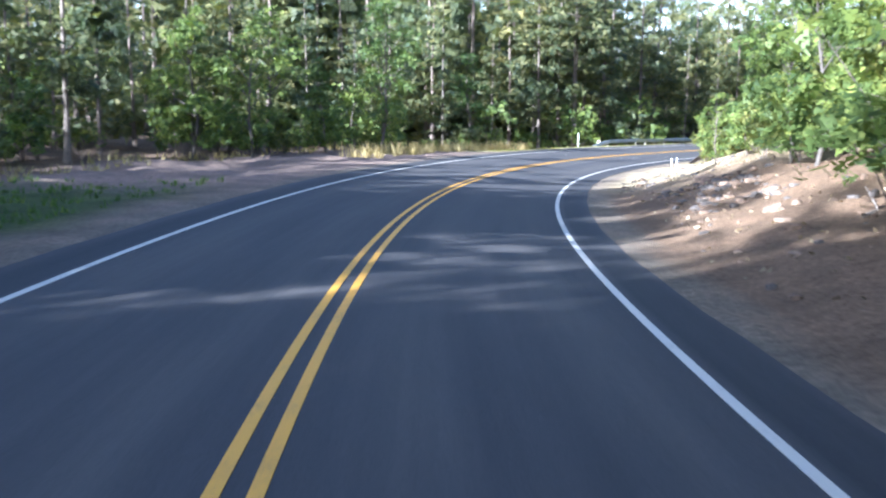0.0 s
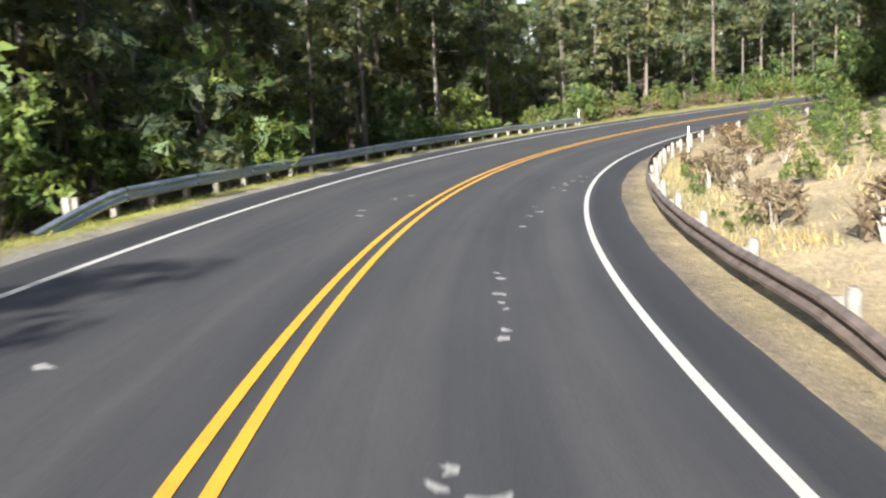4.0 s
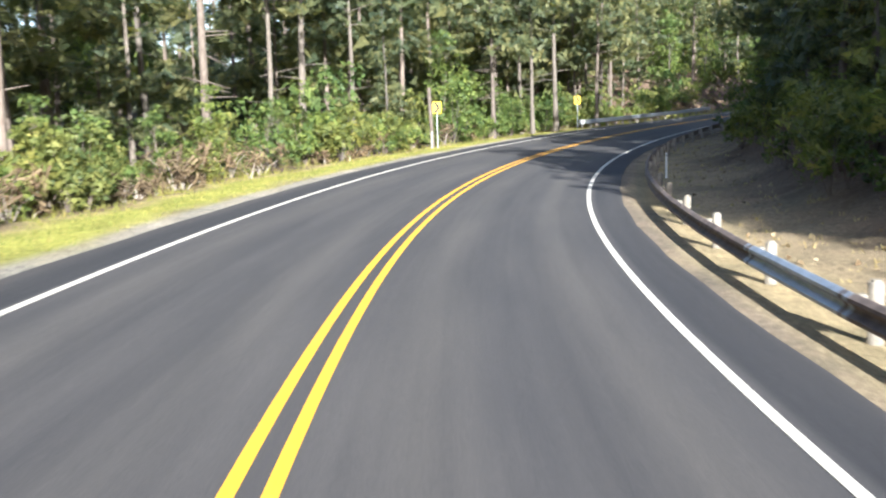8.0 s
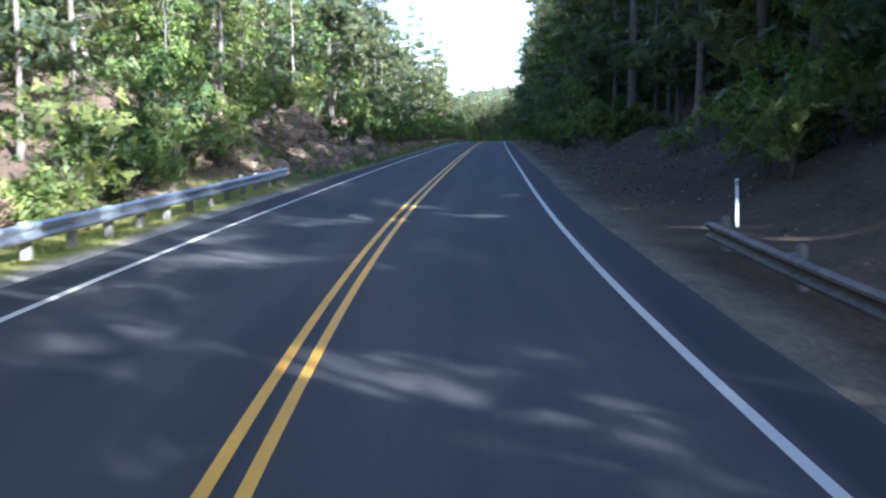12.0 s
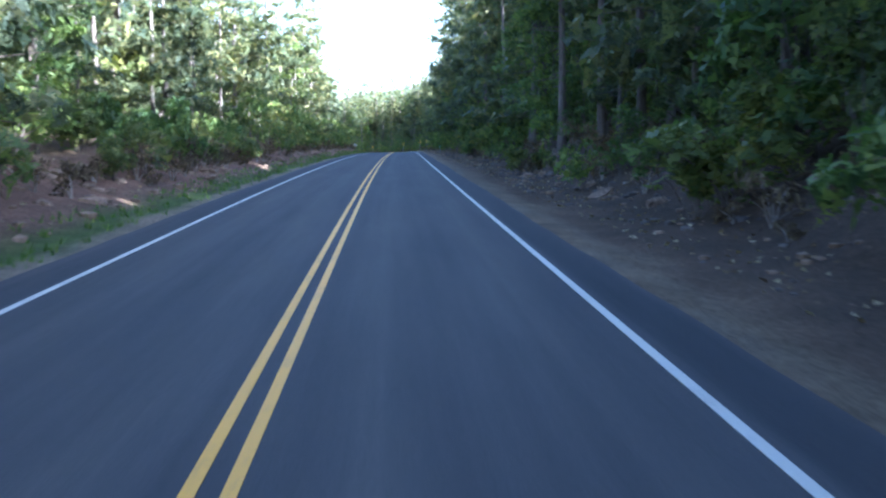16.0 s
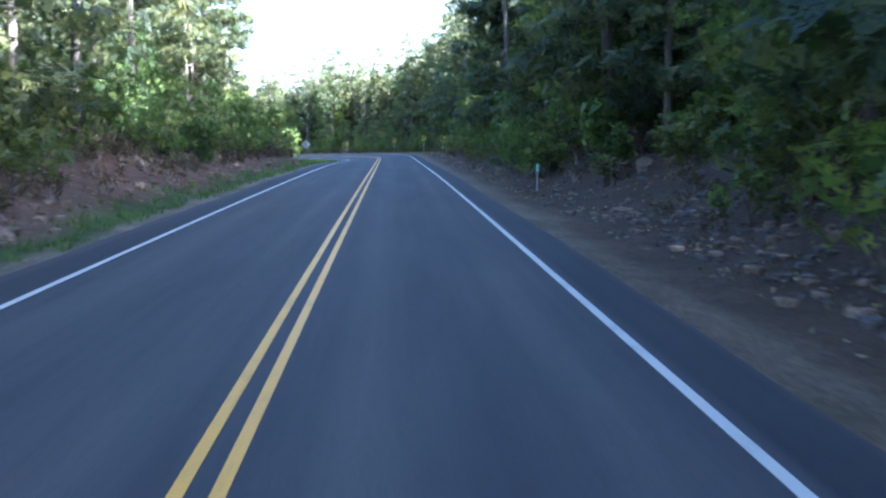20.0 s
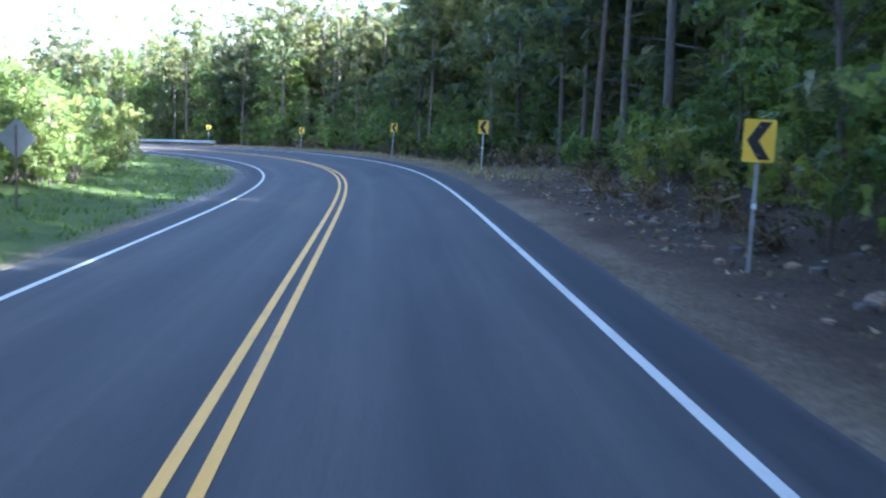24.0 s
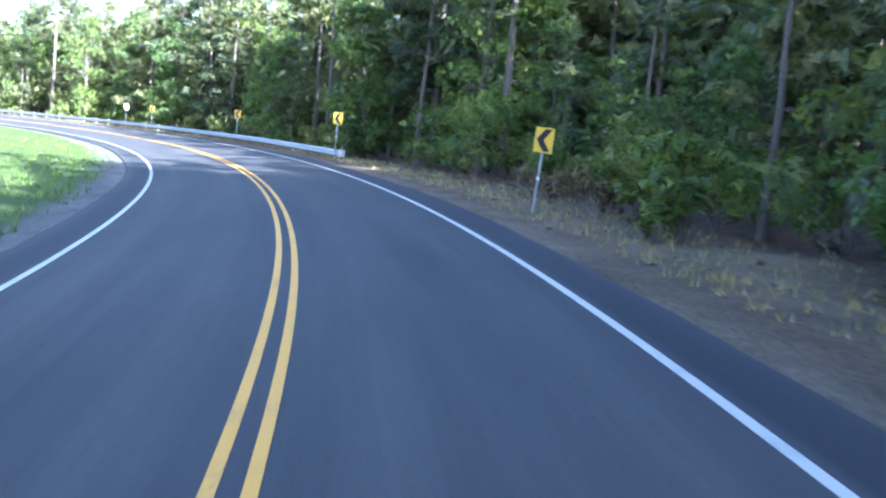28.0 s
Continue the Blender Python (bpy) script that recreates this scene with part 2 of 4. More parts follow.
# ---------------- the road's line ----------------
KAPPA = [4.55, 4.56, 4.59, 4.65, 4.78, 5.07, 5.73, 6.70, 7.45, 7.77, 8.07, 8.13, 7.98, 8.46, 8.68, 8.25, 7.38, 7.10, 7.03, 7.11, 7.29, 7.04, 6.05, 4.40, 2.40, 0.85, 0.10, -0.06, 0.07, 0.14, 0.03, 0.01, 0.15, 0.22, 0.18, 0.13, 0.16, 0.16, 0.08, 0.03, -0.01, -0.03, -0.02, -0.11, -0.16, -0.14, 0.00, -0.28, -2.55, -5.46, -6.90, -7.01, -6.46, -5.55, -4.98, -4.96, -5.01, -5.04, -5.05, -5.05, -5.06, -5.06, -5.06, -5.06, -5.06, -5.06, -5.06, -5.06, -5.06]
LEVEL = [1.18, 0.38, -0.41, -1.35, -2.15, -2.18, -1.61, -0.33, 0.96, 2.11, 3.26, 4.21, 4.97, 5.51, 5.78, 5.84, 5.74, 5.24, 4.56, 3.83, 3.07, 2.30]
BANK_S = [-36, 0, 18, 35, 61, 78, 115, 142, 178, 196, 216, 237, 310, 468, 482, 498, 516, 533, 620]
BANK_V = [1.2, 1.5, 2.5, 3.5, 4.5, 4.5, 3.5, 3.0, 3.0, 2.2, 1.0, 0.0, 0.0, 0.0, -0.6, -2.6, -5.0, -5.5, -5.5]

S_FROM, S_TO = -60.0, 760.0
LINE_S = np.arange(S_FROM, S_TO + 0.5, 1.0)


def smooth(values, width):
    return np.convolve(np.pad(values, width // 2, "edge"), np.ones(width) / width, "valid")


bend = np.interp(LINE_S, S_FROM + 12.0 * np.arange(len(KAPPA)), KAPPA) * 1e-3
turn = np.concatenate([[0], np.cumsum((bend[1:] + bend[:-1]) / 2)])
turn -= turn[int(-S_FROM)]
LINE_X = np.concatenate([[0], np.cumsum((np.sin(turn)[1:] + np.sin(turn)[:-1]) / 2)])
LINE_Y = np.concatenate([[0], np.cumsum((np.cos(turn)[1:] + np.cos(turn)[:-1]) / 2)])
LINE_X -= LINE_X[int(-S_FROM)]
LINE_Y -= LINE_Y[int(-S_FROM)]
LINE_Z = smooth(np.interp(LINE_S, S_FROM + 40.0 * np.arange(len(LEVEL)), LEVEL), 41)
LINE_B = np.radians(smooth(np.interp(LINE_S, BANK_S, BANK_V), 21))
TURN = turn


def on_road(s, d):
    """The place on the road's plane s metres along and d metres to the right of the yellow lines."""
    a, b = np.interp(s, LINE_S, TURN), np.interp(s, LINE_S, LINE_B)
    return np.stack([np.interp(s, LINE_S, LINE_X) + d * np.cos(a) * np.cos(b), np.interp(s, LINE_S, LINE_Y) - d * np.sin(a) * np.cos(b),
                     np.interp(s, LINE_S, LINE_Z) - np.clip(d, -6, 6) * np.sin(b)], -1)


def heading(s):
    return float(np.interp(s, LINE_S, TURN))


# Height of the land over the road's edge, at these distances beyond the pavement
OUT = [0.0, 0.8, 3.0, 6.0, 12.0, 30.0, 80.0]
LEFT_LAND = [(-60, [0, -.02, -.05, -.1, 0, 2, 5]), (60, [0, -.02, -.05, -.1, 0, 1, 4]), (80, [0, -.05, -.4, -1.0, -1.8, -2.5, 0]),
             (138, [0, -.05, -.4, -.9, -1.4, -1, 2]), (150, [0, -.03, -.1, -.3, -.3, .5, 4]), (236, [0, -.03, -.2, -.4, -.2, 1, 6]),
             (250, [0, 0, .9, 3.0, 4.8, 7, 11]), (292, [0, 0, .9, 2.9, 4.4, 7, 11]), (320, [0, 0, .5, 1.3, 2.2, 4, 8]),
             (470, [0, 0, .7, 1.6, 2.4, 4, 7]), (500, [0, 0, .2, .5, .8, 1.5, 3]), (540, [0, -.03, -.1, -.1, 0, 1, 6]), (760, [0, -.03, -.1, -.2, 0, 1, 6])]
RIGHT_LAND = [(-60, [0, .05, .6, 1.6, 2.6, 4, 8]), (40, [0, .05, .5, 1.3, 2.4, 5, 10]), (70, [0, 0, .3, 1.0, 2.2, 6, 12]), (120, [0, -.03, .1, .8, 2.4, 6, 12]),
              (170, [0, -.03, .1, 1.1, 3.2, 7, 12]), (240, [0, -.05, .2, 1.7, 3.8, 7, 12]), (300, [0, -.06, .1, 1.4, 3.4, 6, 10]), (470, [0, -.08, 0, 1.3, 3.2, 5, 8]),
              (505, [0, -.03, 0, .6, 1.5, 3, 5]), (540, [0, -.03, -.1, .1, .6, 2.5, 8]), (760, [0, -.03, -.3, -.6, -.6, 2.5, 9])]
EDGE = 4.6


def rise(s, out, table):
    keys = [k for k, _ in table]
    columns = [np.interp(s, keys, [h[i] for _, h in table]) for i in range(len(OUT))]
    total = np.zeros_like(out)
    for i in range(len(OUT) - 1):
        inside = (out >= OUT[i]) & (out < OUT[i + 1] if i < len(OUT) - 2 else out >= OUT[i])
        u = np.clip((out - OUT[i]) / (OUT[i + 1] - OUT[i]), 0, 1)
        u = u * u * (3 - 2 * u) * 0.5 + u * 0.5
        total = np.where(inside, columns[i] * (1 - u) + columns[i + 1] * u, total)
    return total


def bumps(x, y):
    return (np.sin(x * 0.83 + 1.3 * np.sin(y * 0.37)) * np.sin(y * 0.71 + 1.1 * np.sin(x * 0.29)) * 0.6 + np.sin(x * 2.1 + y * 1.3 + np.sin(y * 1.7)) * 0.25)


def land(s, d):
    """The place on the ground."""
    s, d = np.broadcast_arrays(np.asarray(s, float), np.asarray(d, float))
    p = on_road(s, d).copy()
    out = np.maximum(np.abs(d) - EDGE, 0)
    h = np.where(d < 0, rise(s, out, LEFT_LAND), rise(s, out, RIGHT_LAND))
    rough = np.clip((out - 0.6) / 6, 0, 1) * 0.28 * (1 + np.clip(h, 0, 3) * 0.35)
    p[..., 2] += np.where((out > 0) | (d > 4.4), h + rough * bumps(p[..., 0], p[..., 1]) - 0.012, -0.06)
    return p


def site(s, d, lift=0.0, yaw=0.0):
    """A pose on the ground that faces along the road."""
    x, y, z = land(s, d)
    return pose(float(x), float(y), float(z) + lift, 0, 0, yaw - math.degrees(heading(s)))


# ---------------- mesh helpers ----------------
def quick_mesh(name, verts, tris, materials, slots=None, smooth_shade=False):
    me = bpy.data.meshes.new(name)
    verts, tris = np.asarray(verts, np.float32), np.asarray(tris, np.int32)
    k = tris.shape[1]
    me.vertices.add(len(verts))
    me.vertices.foreach_set("co", verts.ravel())
    me.loops.add(tris.size)
    me.loops.foreach_set("vertex_index", tris.ravel())
    me.polygons.add(len(tris))
    me.polygons.foreach_set("loop_start", np.arange(0, tris.size, k, dtype=np.int32))
    for m in materials:
        me.materials.append(m)
    if slots is not None:
        me.polygons.foreach_set("material_index", np.asarray(slots, np.int32))
    me.polygons.foreach_set("use_smooth", np.full(len(tris), smooth_shade))
    me.update(calc_edges=True)
    return me


def part(name, bm, material, parent=None, label=""):
    """Links a bmesh as one mesh object under a thing or a part."""
    me = bpy.data.meshes.new(name)
    bm.to_mesh(me)
    bm.free()
    me.materials.append(material)
    ob = new(name, me)
    ob.parent = parent
    if label:
        tagged(ob, label)
    return ob


def share(name, me, parent, m):
    ob = new(name, me)
    ob.parent = parent
    ob.matrix_basis = m
    return ob


def box(bm, x0, x1, y0, y1, z0, z1, bevel=0.0):
    made = bmesh.ops.create_cube(bm, size=1.0, matrix=Matrix.Translation(((x0 + x1) / 2, (y0 + y1) / 2, (z0 + z1) / 2)) @ Matrix.Diagonal((x1 - x0, y1 - y0, z1 - z0, 1)))
    if bevel:
        edges = list({e for v in made["verts"] for e in v.link_edges})
        bmesh.ops.bevel(bm, geom=edges, offset=bevel, segments=1, affect="EDGES")
    return bm


def ribbon(s, d0, d1, lift, thick):
    """A closed strip that follows the road, between two distances from its middle."""
    a, b = on_road(s, np.full_like(s, d0)), on_road(s, np.full_like(s, d1))
    up = np.array([0, 0, lift])
    down = np.array([0, 0, lift - thick])
    verts = np.stack([a + up, b + up, b + down, a + down], 1).reshape(-1, 3)
    faces = []
    n = len(s)
    for i in range(n - 1):
        o, q = 4 * i, 4 * i + 4
        faces += [(o, q, q + 1, o + 1), (o + 1, q + 1, q + 2, o + 2), (o + 3, q + 3, q, o)]
    return verts, np.array(faces)[:, ::-1]


# ---------------- ground ----------------
def build_ground():
    s = np.arange(S_FROM, S_TO + 0.5, 1.25)
    out = np.concatenate([np.linspace(0, 8, 21), np.linspace(8.7, 20, 15), np.linspace(23, 75, 12), [86, 96]])
    d = np.concatenate([-(EDGE + out[::-1]), [-3, 0, 3], EDGE + out])
    gs, gd = np.meshgrid(s, d, indexing="ij")
    p = land(gs, gd)
    plain = float(p[..., 2].min()) - 0.5
    fade = np.clip((np.abs(gd) - 55) / 42, 0, 1)
    fade = fade * fade * (3 - 2 * fade)
    p[..., 2] = p[..., 2] * (1 - fade) + (plain - 0.6) * fade
    ns, nd = gs.shape
    i = np.arange(ns - 1)[:, None] * nd + np.arange(nd - 1)[None]
    quads = np.stack([i, i + nd, i + nd + 1, i + 1], -1).reshape(-1, 4)[:, ::-1]
    verts = p.reshape(-1, 3)
    far = 4600.0
    low = plain
    extra = np.array([[-far, -far, low], [far, -far, low], [far, far, low], [-far, far, low]])
    quads = np.concatenate([quads, [[len(verts), len(verts) + 1, len(verts) + 2, len(verts) + 3]]])
    me = quick_mesh("ground", np.concatenate([verts, extra]), quads, [M_GROUND], None, True)
    # what covers the soil
    outside = np.abs(gd) - EDGE
    litter = np.array([0.16, 0.115, 0.080])
    cover = np.tile(litter, (ns, nd, 1))

    def lay(colour, weight):
        nonlocal cover
        w = np.clip(weight, 0, 1)[..., None]
        cover = cover * (1 - w) + np.array(colour) * w

    wob = bumps(p[..., 0] * 0.6, p[..., 1] * 0.6) * 1.2

    def band(value, low_end, high_end, soft):
        return np.clip((value - low_end) / soft + 0.5, 0, 1) * np.clip((high_end - value) / soft + 0.5, 0, 1)

    left, right = gd < 0, gd > 0
    lay((0.50, 0.40, 0.25), right * band(gs + wob * 4, 35, 128, 10) * band(outside + wob, -1, 13, 3))
    lay((0.235, 0.160, 0.102), right * band(gs + wob * 3, -60, 38, 12) * band(outside + wob, -1, 9, 2))
    lay((0.34, 0.27, 0.17), right * band(gs + wob * 3, 125, 200, 12) * band(outside + wob, -1, 3.5, 2))
    lay((0.27, 0.20, 0.16), left * band(gs + wob * 2, 5, 72, 6) * band(outside + wob, -1, 11, 2))
    lay((0.085, 0.105, 0.035), left * band(gs + wob, -20, 27, 6) * band(outside + wob, 1.5, 9, 2))
    lay((0.42, 0.33, 0.18), left * band(gs + wob * 2, 66, 248, 8) * band(outside + wob * 0.6, 0.3, 3.6, 1.2))
    lay((0.36, 0.36, 0.085), left * band(gs + wob * 2, 66, 248, 8) * band(outside + wob * 0.5, 0.7, 2.9, 0.8))
    lay((0.085, 0.12, 0.035), left * band(gs + wob * 2, 250, 500, 8) * band(outside + wob * 0.3, 0.2, 1.6, 0.8))
    lay((0.11, 0.15, 0.045), left * band(gs + wob * 2, 490, 760, 8) * band(outside + wob * 0.5, 0.3, 9, 1.5))
    lay((0.165, 0.118, 0.085), left * band(gs + wob * 3, 246, 305, 10) * band(outside + wob * 0.5, 1.6, 10, 1.0))
    lay((0.20, 0.125, 0.088), left * band(gs + wob * 3, 305, 480, 10) * band(outside + wob * 0.6, 1.8, 6, 1.5))
    lay((0.100, 0.074, 0.054), right * band(gs + wob * 3, 230, 520, 10) * band(outside + wob * 0.5, 1.0, 8, 1.5))
    lay((0.205, 0.158, 0.100), right * band(gs + wob * 3, 525, 760, 10) * band(outside + wob * 0.5, 0.6, 4.5, 1.5))
    lay((0.075, 0.075, 0.04), np.clip((np.abs(gd) - 40) / 30, 0, 1))
    lay((0.25, 0.205, 0.155), band(outside + wob * 0.3, -1, 0.5, 0.5))
    lay((0.36, 0.33, 0.28), left * band(gs + wob * 2, 76, 248, 6) * band(outside + wob * 0.25, -1, 0.55, 0.4))
    lay((0.19, 0.18, 0.165), left * band(gs + wob * 2, 512, 640, 8) * band(outside + wob * 0.2, -1, 1.1, 0.4))
    lay((0.42, 0.34, 0.20), right * band(gs + wob * 2, 74, 190, 8) * band(outside + wob * 0.2, 0.25, 1.6, 0.5))
    lay((0.19, 0.145, 0.098), right * band(gs + wob * 2, 300, 760, 8) * band(outside + wob * 0.4, -0.2, 0.55, 0.5))
    flat = np.concatenate([np.concatenate([cover.reshape(-1, 3), np.ones((ns * nd, 1))], 1), np.tile([0.075, 0.075, 0.04, 1], (4, 1))])
    layer = me.color_attributes.new("cover", "FLOAT_COLOR", "POINT")
    layer.data.foreach_set("color", flat.astype(np.float32).ravel())
    return tagged(new("ground", me), "uneven roadside ground of soil, sand, leaf litter and turf", "ground", kind="structure")


build_ground()


def build_road():
    s = np.arange(S_FROM, S_TO + 0.5, 1.5)
    d = np.array([-4.62, -4.6, -3.6, -2.4, -1.2, 0, 1.2, 2.4, 3.6, 4.44, 4.46])
    z = np.array([-0.25, 0, 0, 0, 0, 0, 0, 0, 0, 0, -0.25])
    gs, gd = np.meshgrid(s, d, indexing="ij")
    wander = 0.03 * np.sin(gs * 0.23) + 0.02 * np.sin(gs * 1.3 + 1)
    moved = gd + np.where(np.abs(gd) > 4, np.sign(gd) * wander, 0)
    p = on_road(gs, moved)
    p[..., 2] += z[None]
    ns, nd = gs.shape
    i = np.arange(ns - 1)[:, None] * nd + np.arange(nd - 1)[None]
    quads = np.stack([i, i + nd, i + nd + 1, i + 1], -1).reshape(-1, 4)[:, ::-1]
    me = quick_mesh("road", p.reshape(-1, 3), quads, [M_ASPHALT])
    uv = me.uv_layers.new(name="UVMap")
    flat = np.stack([gd.ravel(), gs.ravel()], -1)[quads.ravel()]
    uv.data.foreach_set("uv", flat.astype(np.float32).ravel())
    tagged(new("road", me), "two-lane dark asphalt road with paved shoulders", "road", kind="structure")


build_road()
STRIPE_S = np.arange(S_FROM, S_TO, 1.0)
for name, middle, width, mat, text in (("edge_line", -3.6, 0.11, M_WHITE, "solid white edge line painted on asphalt"), ("edge_line", 3.56, 0.11, M_WHITE, "solid white edge line painted on asphalt"),
                                       ("centre_line", -0.125, 0.10, M_YELLOW, "solid yellow centre line painted on asphalt"), ("centre_line", 0.125, 0.10, M_YELLOW, "solid yellow centre line painted on asphalt")):
    verts, faces = ribbon(STRIPE_S, middle - width / 2, middle + width / 2, 0.007, 0.006)
    tagged(new(name, quick_mesh(name, verts, faces, [mat])), text, "road marking", kind="structure")


# ---------------- plants: shapes ----------------
rng = np.random.default_rng(7)


def tube(points, radii, sides=7):
    """Vertices and triangles of a tapered limb along points."""
    points, radii = np.asarray(points, float), np.asarray(radii, float)
    n = len(points)
    along = np.gradient(points, axis=0)
    along /= np.linalg.norm(along, axis=1, keepdims=True) + 1e-9
    ref = np.array([0.3, 1.0, 0.15])
    u = np.cross(along, ref)
    u /= np.linalg.norm(u, axis=1, keepdims=True) + 1e-9
    w = np.cross(along, u)
    a = np.arange(sides) * 2 * np.pi / sides
    ring = points[:, None] + radii[:, None, None] * (np.cos(a)[None, :, None] * u[:, None] + np.sin(a)[None, :, None] * w[:, None])
    i = np.arange(n - 1)[:, None] * sides + np.arange(sides)[None]
    j = np.arange(n - 1)[:, None] * sides + (np.arange(sides)[None] + 1) % sides
    tris = np.concatenate([np.stack([i, j, i + sides], -1).reshape(-1, 3), np.stack([j, j + sides, i + sides], -1).reshape(-1, 3)])
    return ring.reshape(-1, 3), tris


def joined(pieces):
    verts, tris, at = [], [], 0
    for v, t in pieces:
        verts.append(v)
        tris.append(t + at)
        at += len(v)
    return np.concatenate(verts), np.concatenate(tris)


def sprays(places, ways, long, wide, faces=None):
    """One pointed leaf or needle spray at each place, along each way; faces: the way that each one's flat side looks."""
    n = len(places)
    across = rng.normal(size=(n, 3)) if faces is None else faces
    ways = ways / (np.linalg.norm(ways, axis=1, keepdims=True) + 1e-9)
    side = np.cross(ways, across)
    side /= np.linalg.norm(side, axis=1, keepdims=True) + 1e-9
    if faces is not None:
        ways = np.cross(across, side)
        ways /= np.linalg.norm(ways, axis=1, keepdims=True) + 1e-9
    scale = rng.uniform(0.6, 1.35, (n, 1))
    a = places - side * wide * 0.5 * scale - ways * long * 0.4 * scale
    b = places + side * wide * 0.5 * scale - ways * long * 0.4 * scale
    c = places + ways * long * 0.6 * scale
    return np.stack([a, b, c], 1).reshape(-1, 3), np.arange(3 * n).reshape(n, 3)


def clothed(clumps, radii, count, long, wide, loose=0.4, top=0.35):
    """Leaves over the skin of many clumps: centres, and half sizes along x, y and z. The clumps catch the light as rounded masses."""
    clumps, radii = np.asarray(clumps, float), np.asarray(radii, float)
    weight = radii[:, 0] * (radii[:, 0] + radii[:, 2])
    pick = rng.choice(len(clumps), count, p=weight / weight.sum())
    out = rng.normal(0, 1, (count, 3)) + [0, 0, top]
    out /= np.linalg.norm(out, axis=1, keepdims=True) + 1e-9
    places = clumps[pick] + out * radii[pick] * rng.uniform(0.6, 1.12, (count, 1))
    faces = out / radii[pick] * radii[pick].mean(axis=1, keepdims=True)
    faces = faces / (np.linalg.norm(faces, axis=1, keepdims=True) + 1e-9) + rng.normal(0, loose, (count, 3))
    faces /= np.linalg.norm(faces, axis=1, keepdims=True) + 1e-9
    ways = rng.normal(0, 0.6, (count, 3)) + out * [1, 1, 0.2] + [0, 0, -0.1]
    return sprays(places, ways, long, wide, faces)


def pine(height, first, count, long, wide, spread=0.16, limbs=True, sides=8):
    """A pine: bare lower trunk with dead stubs, boughs in layers that carry flat pads of needles. Returns trunk and crown."""
    n = 9 if limbs else 5
    z = np.linspace(0, height, n)
    sway = np.cumsum(rng.normal(0, 0.08, (n, 2)), axis=0)
    sway[0] = 0
    line = np.column_stack([sway, z])
    line[0, 2] = -0.5
    radius = 0.0095 * height * (1 - z / height * 0.9) + 0.01
    radius[0] *= 1.35
    wood = [tube(line, radius, sides)]
    tiers = int(9 + height * 0.3)
    pads, sizes = [], []
    for k in range(tiers):
        u = min(max((k + rng.uniform(-0.3, 0.3)) / (tiers - 1), 0), 1)
        zz = height * (first + (1 - first) * u)
        reach = height * spread * (1 - u) ** 0.65 * rng.uniform(0.75, 1.15) + 0.35
        for b in range(int(rng.integers(3, 6))):
            if rng.uniform() < 0.14:
                continue
            a = rng.uniform(0, 2 * np.pi)
            r = reach * rng.uniform(0.55, 1.15)
            centre = np.array([np.interp(zz, z, sway[:, 0]), np.interp(zz, z, sway[:, 1]), zz])
            tip = centre + np.array([np.cos(a) * r, np.sin(a) * r, r * rng.uniform(-0.12, 0.30)])
            for share_out in ((0.95,) if r < 0.9 else (0.55, 0.95) if r < 2.0 else (0.45, 0.75, 1.0)):
                wide_pad = (0.22 + 0.24 * r) * rng.uniform(0.75, 1.25)
                pads.append(centre + (tip - centre) * share_out + rng.normal(0, 0.12, 3))
                sizes.append((wide_pad, wide_pad, wide_pad * rng.uniform(0.32, 0.5)))
            if limbs:
                wood.append(tube([centre, tip], [0.012 + 0.009 * r, 0.006], 3))
    pads.append(np.array([sway[-1, 0], sway[-1, 1], height]))
    sizes.append((0.35, 0.35, 0.7))
    if limbs:
        for k in range(7):
            zz = height * rng.uniform(first * 0.4, first)
            a, r = rng.uniform(0, 2 * np.pi), rng.uniform(0.5, 1.8)
            c = np.array([np.interp(zz, z, sway[:, 0]), np.interp(zz, z, sway[:, 1]), zz])
            wood.append(tube([c, c + [np.cos(a) * r, np.sin(a) * r, rng.uniform(-0.4, 0.2)]], [0.03, 0.008], 4))
    return joined(wood), clothed(pads, sizes, count, long, wide)


def broadleaf(height, first, count, long, wide, spread=0.26, limbs=True, sides=7):
    n = 7 if limbs else 4
    z = np.linspace(0, height * 0.85, n)
    sway = np.cumsum(rng.normal(0, 0.13, (n, 2)), axis=0)
    sway[0] = 0
    line = np.column_stack([sway, z])
    line[0, 2] = -0.4
    wood = [tube(line, 0.011 * height * (1 - z / height) + 0.015, sides)]
    clumps, sizes = [], []
    for k in range(44):
        u = rng.uniform(0, 1)
        zz = height * (first + (1 - first) * u)
        belly = math.sin(math.pi * min(max(0.12 + 0.83 * u, 0), 1)) ** 0.7
        a, r = rng.uniform(0, 2 * np.pi), height * spread * belly * rng.uniform(0.25, 1.0)
        c = np.array([np.cos(a) * r + np.interp(zz, z, sway[:, 0]), np.sin(a) * r + np.interp(zz, z, sway[:, 1]), zz])
        size = height * rng.uniform(0.04, 0.09)
        clumps.append(c)
        sizes.append((size * 1.15, size * 1.15, size * 0.75))
        if limbs and k % 2 == 0:
            root = np.array([np.interp(zz * 0.75, z, sway[:, 0]), np.interp(zz * 0.75, z, sway[:, 1]), min(zz * 0.75, z[-1])])
            wood.append(tube([root, (root + c) / 2 + [0, 0, 0.1 * r], c], [0.02 + 0.01 * r, 0.015 + 0.004 * r, 0.008], 4))
    return joined(wood), clothed(clumps, sizes, count, long, wide, 0.55)


